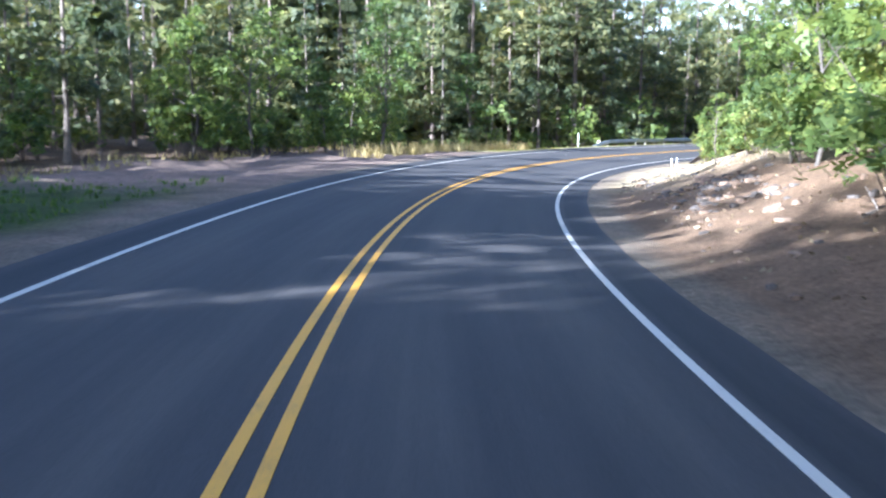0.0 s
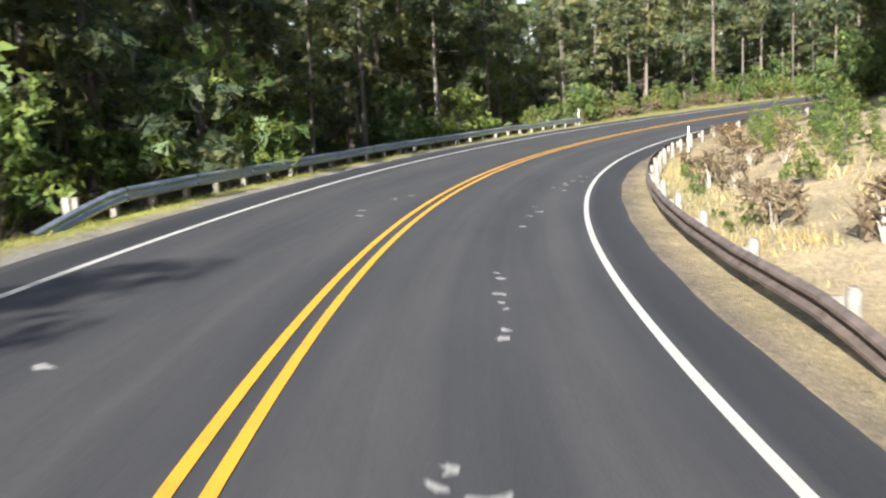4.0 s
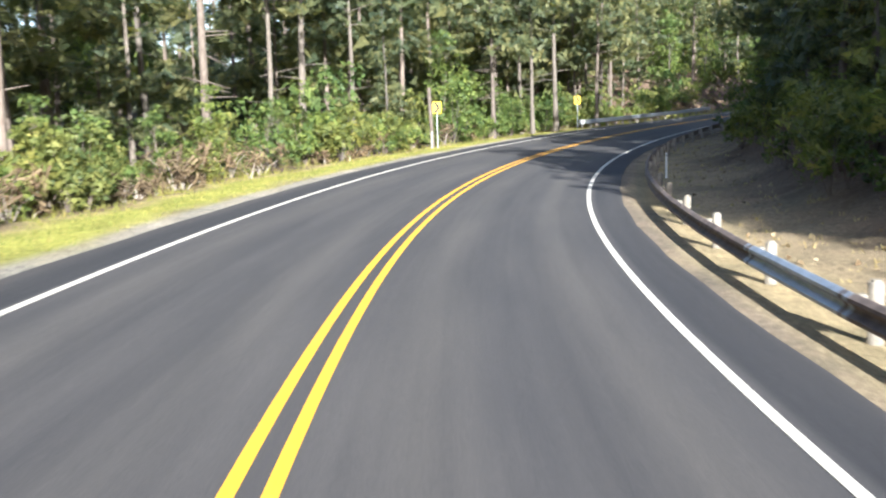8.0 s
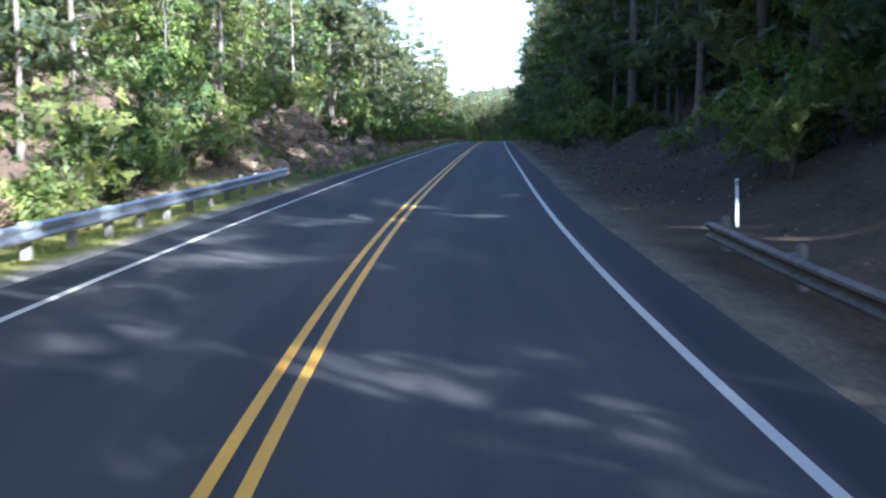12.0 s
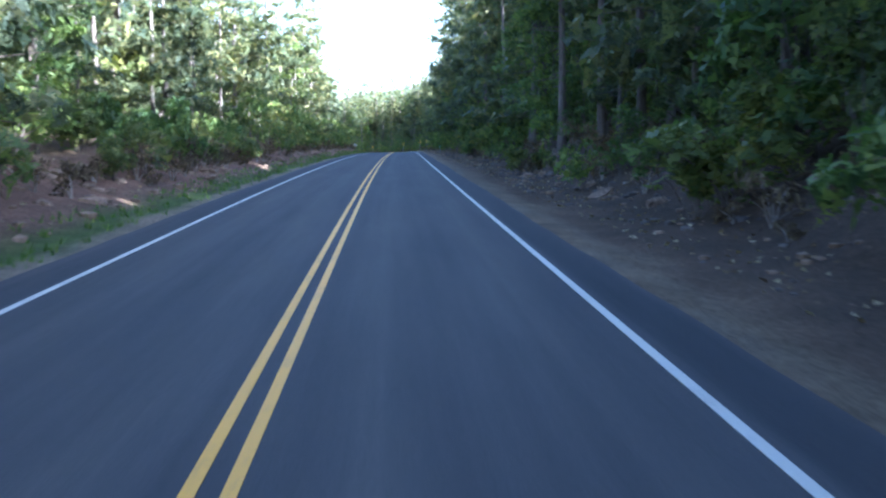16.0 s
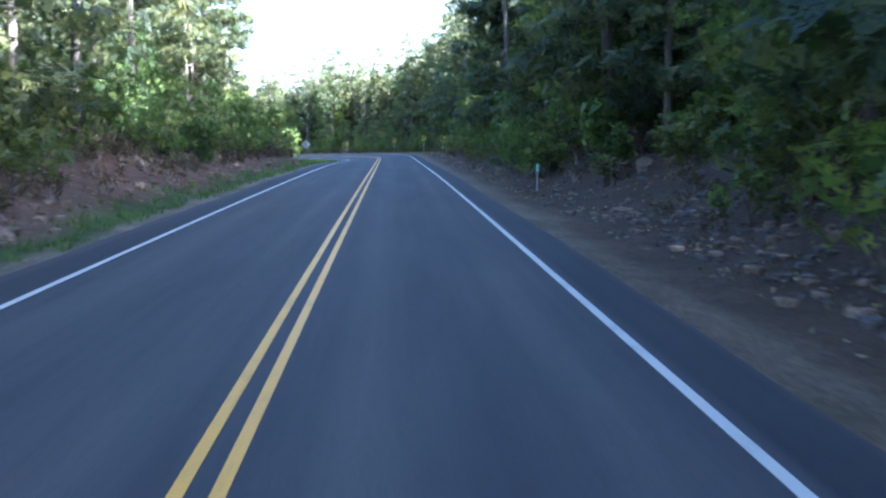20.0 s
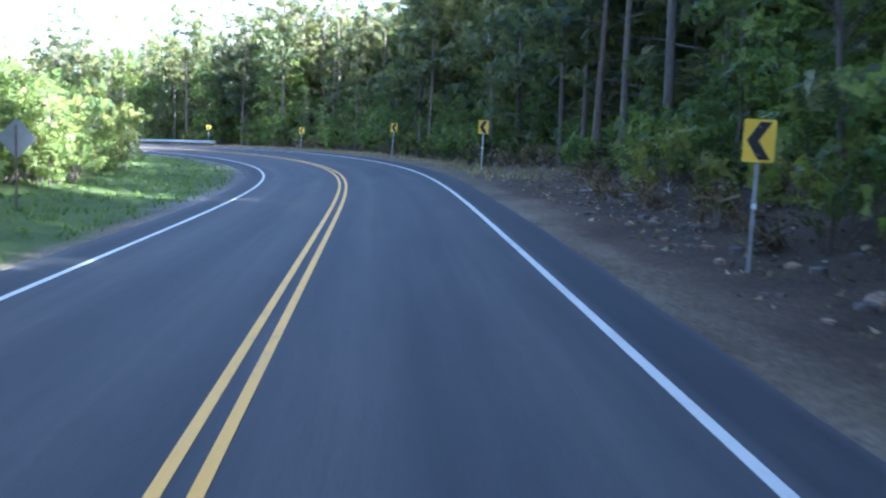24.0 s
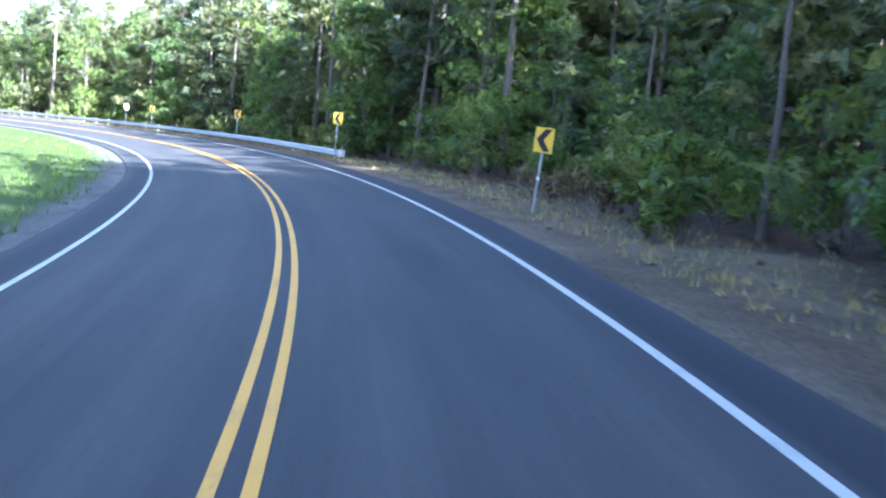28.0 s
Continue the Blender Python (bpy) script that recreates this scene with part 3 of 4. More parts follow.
def shrub(height, count, long, wide, spread=0.6):
    wood, clumps, sizes = [], [], []
    for k in range(11):
        a, r = rng.uniform(0, 2 * np.pi), height * spread * rng.uniform(0.1, 1.0)
        c = np.array([np.cos(a) * r, np.sin(a) * r, height * rng.uniform(0.22, 0.95)])
        size = height * rng.uniform(0.12, 0.23)
        clumps.append(c)
        sizes.append((size, size, size))
        if k % 2 == 0 or count > 400:
            wood.append(tube([[0, 0, -0.15], c * [0.4, 0.4, 0.6], c], [0.025, 0.015, 0.005], 3))
    v, t = clothed(clumps, sizes, count, long, wide, 0.6)
    v[:, 2] = np.maximum(v[:, 2], 0.02)
    return joined(wood), (v, t)


# ---------------- plants: where they stand ----------------
def table(s, rows):
    return float(np.interp(s, [r[0] for r in rows], [r[1] for r in rows]))


TREES_LEFT = [(-60, 16), (55, 16), (74, 13.5), (83, 9.6), (135, 9.8), (150, 11), (205, 10.5), (235, 9), (250, 11.5), (300, 11), (470, 10.5), (490, 14), (530, 20), (580, 24), (760, 24)]
TREES_RIGHT = [(-60, 11), (20, 11), (45, 15), (70, 20), (110, 15.5), (130, 14), (140, 13), (150, 12.2), (160, 11.6), (170, 11.2), (200, 10.8), (240, 11.2), (270, 11.2), (300, 10), (470, 9.8), (500, 10), (560, 10), (760, 9.5)]
ROAD_XY = np.column_stack([LINE_X, LINE_Y])


def clear_of_road(x, y, gap):
    return np.min((LINE_X - x) ** 2 + (LINE_Y - y) ** 2) > gap * gap


def scatter(n_tries, spacing, depth, lean):
    """Tree places on both sides: (s, d, distance behind the edge of the woods)."""
    taken, cells = [], {}
    for _ in range(n_tries):
        s = rng.uniform(-50, 745)
        side = -1 if rng.uniform() < 0.38 else 1
        edge = table(s, TREES_LEFT if side < 0 else TREES_RIGHT)
        deep = depth * rng.uniform() ** lean
        d = side * (edge + deep)
        x, y, z = land(s, d)
        cell = (int(x // spacing), int(y // spacing))
        near = [q for i in (-1, 0, 1) for j in (-1, 0, 1) for q in cells.get((cell[0] + i, cell[1] + j), [])]
        if any((q[0] - x) ** 2 + (q[1] - y) ** 2 < spacing ** 2 for q in near) or not clear_of_road(x, y, edge - 0.5 if deep < 40 else 9.0):
            continue
        cells.setdefault(cell, []).append((x, y))
        taken.append((s, d, deep, float(x), float(y), float(z)))
    return taken


def plant_thing(name, wood, leaves, bark, leaf):
    base = new(name)
    share("trunk", quick_mesh("trunk", *wood, [bark], None, True), base, Matrix.Identity(4))
    share("crown", quick_mesh("crown", *leaves, [leaf]), base, Matrix.Identity(4))
    return base


class Woods:
    """Gathers many plants into one mesh."""

    def __init__(self):
        self.verts, self.tris, self.slots, self.at = [], [], [], 0

    def put(self, wood, leaves, x, y, z, size, yaw, slot_wood=0, slot_leaf=1, tall=1.0):
        c, s_ = math.cos(yaw) * size, math.sin(yaw) * size
        turn_m = np.array([[c, -s_, 0], [s_, c, 0], [0, 0, size * tall]])
        for (v, t), slot in ((wood, slot_wood), (leaves, slot_leaf)):
            self.verts.append(v @ turn_m.T + [x, y, z])
            self.tris.append(t + self.at)
            self.slots.append(np.full(len(t), slot))
            self.at += len(v)

    def finish(self, name, materials, label, category):
        me = quick_mesh(name, np.concatenate(self.verts), np.concatenate(self.tris), materials, np.concatenate(self.slots))
        return tagged(new(name, me), label, category, kind="stuff")


NEAR_PINES = [pine(17, f, 1750, 0.63, 0.33, sp) for f, sp in ((0.16, 0.15), (0.32, 0.17), (0.2, 0.14), (0.07, 0.16), (0.42, 0.19))]
MID_PINES = [pine(17, f, 560, 0.95, 0.52, sp, False, 5) for f, sp in ((0.18, 0.16), (0.3, 0.18), (0.06, 0.16))]
FAR_PINES = [pine(17, f, 175, 1.6, 1.0, sp, False, 4) for f, sp in ((0.06, 0.19), (0.14, 0.2))]
NEAR_BROAD = [broadleaf(h, f, 1450, 0.44, 0.34) for h, f in ((10, 0.12), (8, 0.08), (12, 0.2))]
MID_BROAD = [broadleaf(h, f, 600, 0.6, 0.45, 0.26, False, 5) for h, f in ((10, 0.1), (12, 0.16))]
NEAR_SHRUBS = [shrub(h, 500, 0.30, 0.20, w) for h, w in ((1.4, 0.6), (2.0, 0.5), (2.8, 0.45), (1.0, 0.9))]


places = scatter(4800, 2.8, 40.0, 1.5)
places.sort(key=lambda q: q[2])
LANDMARK_PINES = [(85.0, -11.2, 0.95, 1), (89.6, -10.2, 1.0, 4), (90.4, -10.6, 0.95, 1), (105.8, -12.7, 1.1, 1), (182.1, -11.2, 1.15, 4), (174.2, -11.8, 1.2, 1), (179.0, -17.5, 1.1, 4),
                  (209.3, -6.3, 1.1, 4), (219.8, -6.9, 1.0, 1), (226.0, -9.0, 1.1, 1), (457.3, -14.5, 1.05, 1), (425.8, 12.3, 1.1, 4), (205.4, -6.6, 0.9, 4), (202.4, -8.3, 1.0, 1)]
PINE_TEXT = ["tall pine with layered dark green needles over a long trunk", "tall pine with a bare grey trunk and a high crown", "slender pine with dense olive green boughs",
             "full pine with boughs low on its trunk", "old pine with a high broad crown and dead stubs"]
BROAD_TEXT = ["leafy young hardwood with bright green leaves at the wood's edge", "low leafy hardwood tree beside the road", "taller hardwood with a loose green crown"]
pine_things = [tagged(plant_thing("pine_tree", w, l, M_BARK if k % 2 else M_BARK_PALE, M_PINE), PINE_TEXT[k], "tree", "pines along the road") for k, (w, l) in enumerate(NEAR_PINES)]
broad_things = [tagged(plant_thing("hardwood_tree", w, l, M_BARK_PALE, M_LEAF), BROAD_TEXT[k], "tree", "hardwoods along the road") for k, (w, l) in enumerate(NEAR_BROAD)]
unused = set(id(o) for o in pine_things + broad_things)


def stand(proto, x, y, z, size, tall=1.0):
    m = pose(x, y, z, rng.uniform(-1.5, 1.5), rng.uniform(-1.5, 1.5), rng.uniform(0, 360)) @ Matrix.Diagonal((size, size, size * tall, 1))
    if id(proto) in unused:
        unused.discard(id(proto))
        proto.matrix_basis = m
        return proto
    return copy_thing(proto, m)


for s, d, size, k in LANDMARK_PINES:
    x, y, z = land(s, d)
    stand(pine_things[k], float(x), float(y), float(z), size, 1.05)
woods = Woods()
n_pine, n_broad = 0, 0
for s, d, deep, x, y, z in places:
    if any((x - q[0]) ** 2 + (y - q[1]) ** 2 < 6 for q in [land(a, b) for a, b, _, _ in LANDMARK_PINES]):
        continue
    hard = rng.uniform() < ((0.34 if deep < 4 else 0.12) if s < 560 else 0.4)
    if d < 0 and (300 < s < 480 or 142 < s < 235) and rng.uniform() < 0.6:
        hard = False
    if d > 0 and 125 < s < 290 and deep < 6:
        hard = False
    if d < 0 and 60 < s < 140 and rng.uniform() < 0.85:
        hard = False
    size = rng.uniform(0.75, 1.2)
    if 12 < s <= 42 and d < 0:
        size *= 0.56 if deep < 8 else 0.72 if deep < 14 else 1.0
    elif 42 < s < 81 and d < 0:
        size *= 0.62 if deep < 6 else 0.92
    if d < 0 and 81 <= s < 142 and deep > 8:
        size *= 1.45
    if d < 0 and 142 <= s < 240 and deep > 7:
        size *= 1.2
    if d > 0 and 128 < s < 172 and deep < 7:
        size *= 0.55
    elif d > 0 and 152 < s < 216 and deep < 16:
        size *= 0.74
    if d > 0 and 240 < s < 490:
        size *= 1.28
    if d > 0 and 562 < s < 591 and deep < 12:
        size *= 0.72
    if s > 545:
        size *= (0.82 if s < 592 else 1.15) if d > 0 else 0.8
    if hard:
        if n_broad < 110 and deep < 8:
            stand(broad_things[int(rng.integers(3))], x, y, z, size * rng.uniform(0.7, 1.1))
            n_broad += 1
        else:
            w, l = MID_BROAD[int(rng.integers(2))]
            woods.put(w, l, x, y, z, size, rng.uniform(0, 6.28), 0, 2)
    elif n_pine < 230:
        kinds = (1, 4, 2, 1, 0) if d < 0 and 140 < s < 246 else (0, 2, 3, 0, 1) if 246 < s < 500 else (0, 1, 2, 3, 4)
        stand(pine_things[kinds[int(rng.integers(5))]], x, y, z, size, rng.uniform(0.95, 1.15))
        n_pine += 1
    else:
        w, l = MID_PINES[int(rng.integers(3))] if deep < 11 else FAR_PINES[int(rng.integers(2))]
        woods.put(w, l, x, y, z, size, rng.uniform(0, 6.28))
# thicker belts of trees, added deep in the wood and mostly unseen, that keep the low sun off the road
for count, s_range, d_range in ((165, (-58, 14), (-48, -17)), (60, (95, 150), (18, 42)), (46, (84, 130), (16.8, 26)), (16, (138, 205), (22, 36)), (205, (215, 545), (18, 50)), (19, (181, 203), (11.2, 15)), (40, (500, 550), (13, 24)), (64, (532, 560), (13, 36)), (50, (594, 625), (14, 44)), (60, (556, 594), (18, 44)), (80, (66, 135), (-58, -30))):
    for k in range(count):
        s, d = rng.uniform(*s_range), rng.uniform(*d_range)
        x, y, z = (float(q) for q in land(s, d))
        if clear_of_road(x, y, 12.0):
            w, l = FAR_PINES[int(rng.integers(2))] if abs(d) > 25 else MID_PINES[int(rng.integers(3))]
            woods.put(w, l, x, y, z, rng.uniform(0.95, 1.2) * (1.1 if 530 < s < 592 else 0.74 if s_range[0] == 181 else 1.3 if s_range[0] in (66, 84) else 1.0), rng.uniform(0, 6.28))
plain_level = float(land(LINE_S, np.full_like(LINE_S, 0.0))[:, 2].min())
TINY_PINES = [pine(16, f, 40, 3.0, 2.2, 0.2, False, 3) for f in (0.05, 0.12)]
for k in range(800):
    s = rng.uniform(-55, 755)
    d = (-1 if rng.uniform() < 0.5 else 1) * rng.uniform(42, 190)
    x, y, z = (float(q) for q in land(s, min(max(d, -90), 90)))
    if abs(d) > 90:
        x, y, _ = (float(q) for q in on_road(s, d))
    gap = float(np.sqrt(np.min((LINE_X - x) ** 2 + (LINE_Y - y) ** 2)))
    if gap > 40:
        blend = min(max((gap - 55) / 42, 0), 1)
        w, l = TINY_PINES[int(rng.integers(2))]
        woods.put(w, l, x, y, z * (1 - blend) + (plain_level - 5.5) * blend, rng.uniform(0.8, 1.25), rng.uniform(0, 6.28))
woods.finish("woods", [M_BARK, M_PINE, M_LEAF], "deep mixed wood of pines and hardwoods behind the roadside trees, with added belts for shade", "woods")

# ---------------- undergrowth ----------------
SHRUB_TEXT = ["low leafy shrub at the edge of the wood", "bushy green sapling at the roadside", "tall loose shrub with yellow-green leaves", "wide low bramble on the bank"]
shrub_meshes = []
for k, (w, l) in enumerate(NEAR_SHRUBS):
    base = tagged(new("shrub"), SHRUB_TEXT[k], "shrub", "roadside shrubs")
    share("woody_base", quick_mesh("woody_base", *w, [M_BARK_PALE], None, True), base, Matrix.Identity(4))
    share("foliage", quick_mesh("foliage", *l, [M_SHRUB if k % 2 else M_LEAF]), base, Matrix.Identity(4))
    unused.add(id(base))
    shrub_meshes.append(base)
thicket = Woods()
LOW_SHRUBS = [shrub(h, 165, 0.44, 0.3, w) for h, w in ((1.6, 0.7), (2.4, 0.55), (3.2, 0.5))]
n_shrub = 0
for k in range(1500):
    s = rng.uniform(-45, 740)
    side = -1 if rng.uniform() < 0.5 else 1
    edge = table(s, TREES_LEFT if side < 0 else TREES_RIGHT)
    back = rng.uniform() ** 1.3 * 13 - 2.4
    if side < 0 and 246 < s < 500:
        back -= 1.6
    d = side * (edge + back)
    if abs(d) < 7.6 or (side > 0 and 30 < s < 125 and back < -1 and rng.uniform() < 0.6):
        continue
    if side < 0 and 246 < s < 302 and abs(d) < 10.5 and rng.uniform() < 0.7:
        continue
    x, y, z = (float(c) for c in land(s, d))
    if not clear_of_road(x, y, 7.4):
        continue
    size = rng.uniform(0.6, 1.35)
    if back < 1.2 and n_shrub < 240:
        stand(shrub_meshes[int(rng.integers(4))], x, y, z, size, rng.uniform(0.8, 1.2))
        n_shrub += 1
    else:
        w, l = LOW_SHRUBS[int(rng.integers(3))]
        thicket.put(w, l, x, y, z, size, rng.uniform(0, 6.28), 0, 1 + int(rng.integers(2)))
for count, s_range, d_range, tops in ((130, (142, 248), (-11.5, -8.3), (0.45, 0.95)), (16, (86, 108), (6.0, 7.0), (0.10, 0.2)), (34, (80, 132), (8.6, 11.5), (0.2, 0.45)), (24, (539, 562), (-16, -11.6), (0.9, 1.3)), (60, (148, 214), (8.6, 12.5), (0.45, 1.0)), (16, (53, 66), (8.6, 11.5), (0.7, 1.2)), (45, (497, 533), (-15.5, -11.4), (0.8, 1.4)), (40, (212, 248), (-10.5, -7.4), (0.6, 1.1)), (60, (380, 492), (-10.5, -7.8), (0.6, 1.1)), (26, (10, 52), (10.5, 14), (0.6, 1.1))):
    for k in range(count):
        s, d = rng.uniform(*s_range), rng.uniform(*d_range)
        x, y, z = (float(q) for q in land(s, d))
        w, l = NEAR_SHRUBS[int(rng.integers(4))] if s_range[0] in (142, 86, 80, 53) else LOW_SHRUBS[int(rng.integers(3))]
        thicket.put(w, l, x, y, z, rng.uniform(*tops), rng.uniform(0, 6.28), 0, 1 + int(rng.integers(2)))
thicket.finish("undergrowth", [M_BARK, M_SHRUB, M_LEAF], "dense green undergrowth of saplings and shrubs below the trees", "undergrowth")
# brown dead brush and bracken on the banks
M_BRUSH = leaf_material("dry_brush", (0.060, 0.042, 0.030), (0.140, 0.098, 0.068), (0.250, 0.190, 0.130), 0.2, 0.8)
BRUSH = [shrub(h, 120, 0.42, 0.055, w) for h, w in ((0.8, 0.9), (1.1, 0.7), (0.6, 1.1))]
brush = Woods()
for count, s_range, d_range in ((150, (300, 485), (-9.8, -6.9)), (12, (248, 300), (-10, -6.6)), (150, (290, 520), (7.4, 11.5)), (70, (142, 235), (-9.2, -7.9)), (45, (520, 590), (7.4, 10.5)), (26, (80, 130), (6.6, 10))):
    for k in range(count):
        x, y, z = (float(q) for q in land(rng.uniform(*s_range), rng.uniform(*d_range)))
        w, l = BRUSH[int(rng.integers(3))]
        brush.put(w, l, x, y, z, rng.uniform(0.5, 1.2), rng.uniform(0, 6.28))
brush.finish("dry_brush", [M_DEADWOOD, M_BRUSH], "dead brown brush and bracken on the banks", "brush")
for s, d, size, k in [(43.2, 9.3, 0.30, 0), (41.2, 10.4, 0.34, 1), (46, 11.4, 0.36, 0), (59.6, -11.4, 0.95, 2), (62.5, -12.8, 0.7, 0), (204, -8.6, 0.42, 0), (207, -8.8, 0.34, 1), (177.6, -10.4, 0.3, 0), (212, -8.2, 0.26, 1), (547, -12.2, 0.33, 0), (552, -13, 0.36, 1), (43, 12.0, 0.6, 1), (48, -13.5, 0.7, 0), (52, -14.8, 0.8, 2), (45, -15.2, 0.8, 1), (55.5, -13, 0.6, 1), (58, 9.4, 0.26, 1), (56, 10.6, 0.34, 0), (60, 11.6, 0.36, 1), (37, 12.6, 0.7, 2), (50, 11.4, 0.38, 1), (32, 10.6, 0.62, 0), (27, 10.2, 0.6, 1), (21, 10.4, 0.75, 2), (66, 14.2, 0.36, 1), (72, 14.8, 0.4, 0), (79, 15.2, 0.38, 1), (86, 15.5, 0.42, 0), (60, 13.0, 0.4, 0),
                      (75.5, -12, 0.8, 2), (514, -11.2, 0.34, 0), (519, -11.6, 0.36, 1), (524, -11.8, 0.34, 0), (530, -11.9, 0.38, 1), (536, -12.0, 0.36, 0), (541, -12.4, 0.4, 1), (155, -9.8, 0.34, 1), (161, -10.2, 0.3, 0), (166, -9.6, 0.28, 1), (171, -10.0, 0.36, 0), (198, -9.4, 0.34, 1), (216, -8.9, 0.36, 0), (517, -11.4, 0.33, 1), (522, -11, 0.42, 0), (528, -12.5, 0.4, 1), (505, -12.4, 0.38, 0), (534, -14, 0.45, 0), (222, -8.4, 0.4, 1), (204, -9.2, 0.45, 0)]:
    x, y, z = (float(c) for c in land(s, d))
    stand(broad_things[k], x, y, z, size)


for k in range(26):
    s = 78 + 2.1 * k + rng.uniform(-0.7, 0.7)
    x, y, z = (float(c) for c in land(s, 11.6 - 0.075 * (s - 78) + rng.uniform(-0.5, 1.6)))
    stand(broad_things[int(rng.integers(2))], x, y, z, rng.uniform(0.10, 0.19))
for k in range(46):
    s, d = 296 + 4.4 * k + rng.uniform(-1.5, 1.5), rng.uniform(10.2, 12.0)
    x, y, z = (float(c) for c in land(s, d))
    stand(broad_things[int(rng.integers(3))], x, y, z, rng.uniform(0.4, 0.75))
for k in range(44):
    s = 498 + 2.5 * k + rng.uniform(-1, 1)
    x, y, z = (float(c) for c in land(s, rng.uniform(10.2, 13.0)))
    stand(broad_things[int(rng.integers(3))], x, y, z, rng.uniform(0.2, 0.48))
for k in range(14):
    s, d = 405 + 5.6 * k + rng.uniform(-2, 2), -rng.uniform(8.6, 11.0)
    x, y, z = (float(c) for c in land(s, d))
    stand(broad_things[int(rng.integers(3))], x, y, z, rng.uniform(0.22, 0.45))


def tufts(n, s_range, d_range, tall, blades=4, width=0.05):
    """Grass blades over a stretch of the verge."""
    s, d = rng.uniform(*s_range, n), rng.uniform(*d_range, n)
    root = np.repeat(land(s, d), blades, 0) + np.column_stack([rng.normal(0, 0.06, (n * blades, 2)), np.full(n * blades, -0.02)])
    h = rng.uniform(0.5, 1.2, (n * blades, 1)) * tall
    tip = root + np.column_stack([rng.normal(0, 0.35, (n * blades, 2)) * h, h])
    side = rng.normal(0, 1, (n * blades, 3)) * [1, 1, 0]
    side = side / (np.linalg.norm(side, axis=1, keepdims=True) + 1e-9) * width / 2
    return np.stack([root - side, root + side, tip], 1).reshape(-1, 3), np.arange(3 * n * blades).reshape(-1, 3)


M_DRY = leaf_material("dry_grass", (0.22, 0.17, 0.08), (0.38, 0.30, 0.16), (0.52, 0.43, 0.26), 0.3, 0.8)
M_TURF = leaf_material("green_grass", (0.05, 0.09, 0.02), (0.10, 0.16, 0.035), (0.19, 0.22, 0.06), 0.35, 0.7)
for pieces, mat, text in (([tufts(5000, (64, 248), (-8.6, -5.2), 0.12, 4, 0.03), tufts(700, (130, 248), (-9.6, -7.8), 0.35, 4, 0.035)], M_GRASS, "sunlit yellow-green grass on the verge"),
                          ([tufts(420, (50, 76), (-9.6, -7.2), 0.75, 5, 0.04), tufts(3200, (520, 700), (5.3, 9.6), 0.19, 4, 0.03), tufts(900, (62, 130), (5.6, 15), 0.12, 4, 0.03), tufts(900, (84, 112), (5.6, 7.2), 0.22, 4, 0.025), tufts(500, (130, 215), (5.6, 8.5), 0.12, 4, 0.03), tufts(350, (60, 110), (9, 13), 0.4), tufts(300, (10, 70), (-16, -13.5), 0.4)], M_DRY, "dry straw-coloured grass on the verge"),
                          ([tufts(2400, (488, 640), (-12, -5.1), 0.2), tufts(1500, (250, 490), (-6.6, -4.9), 0.2), tufts(500, (248, 305), (-11.5, -6.5), 0.4, 5, 0.06), tufts(600, (0, 30), (-14, -6.5), 0.2)], M_TURF, "short green grass beside the road")):
    v, t = joined(pieces)
    tagged(new("grass", quick_mesh("grass", v, t, [mat])), text, "grass", kind="stuff")

# ---------------- rocks, rubble, dead leaves ----------------


def rock_mesh(name, level, seed):
    bm = bmesh.new()
    bmesh.ops.create_icosphere(bm, subdivisions=level, radius=1.0)
    for v in bm.verts:
        n_ = noise.noise(v.co * 1.1 + Vector((seed * 7.3, seed * 3.1, 0)))
        f = noise.noise(v.co * 2.7 + Vector((0, seed * 5.7, 2)))
        v.co *= 1 + 0.42 * n_ + 0.16 * f
        v.co.x *= 1.25
        v.co.z = max(-0.5, min(0.55, v.co.z * 0.75))
    me = bpy.data.meshes.new(name)
    bm.to_mesh(me)
    bm.free()
    me.materials.append(M_ROCK)
    return me


rock_meshes = [rock_mesh("rock", 2, k) for k in range(7)]
for n, s_range, d_range, sizes, tilt, text in ((95, (247, 300), (-11.4, -6.2), (0.25, 0.9), 45, "angular brown sandstone block in the rock cut"), (60, (306, 478), (-9.5, -6.3), (0.15, 0.5), 30, "reddish rock lying on the low bank"),
                                              (95, (296, 500), (6.8, 11.5), (0.12, 0.45), 30, "grey-brown rock among dead leaves on the bank"), (14, (8, 40), (7, 12), (0.12, 0.35), 25, "small brown rock on the sandy bank")):
    for k in range(n):
        s, d = rng.uniform(*s_range), rng.uniform(*d_range)
        size = rng.uniform(*sizes) * (0.7 if rng.uniform() < 0.6 else 1.0)
        x, y, z = (float(c) for c in land(s, d))
        ob = new("rock", rock_meshes[int(rng.integers(7))])
        ob.matrix_basis = pose(x, y, z - (0.22 if s_range[0] == 247 else -0.05) * size, rng.uniform(-tilt, tilt), rng.uniform(-tilt, tilt), rng.uniform(0, 360)) @ Matrix.Diagonal((size, size * rng.uniform(0.6, 1), size * rng.uniform(0.6, 1.1), 1))
        tagged(ob, text, "rock", "rocks on the banks")
rubble = Woods()
pebble_shapes = []
for k in range(4):
    me = rock_mesh("pebble", 1, 20 + k)
    pebble_shapes.append((np.array([v.co[:] for v in me.vertices]), np.array([p.vertices[:] for p in me.polygons])))
    bpy.data.meshes.remove(me)
nothing = (np.zeros((0, 3)), np.zeros((0, 3), int))
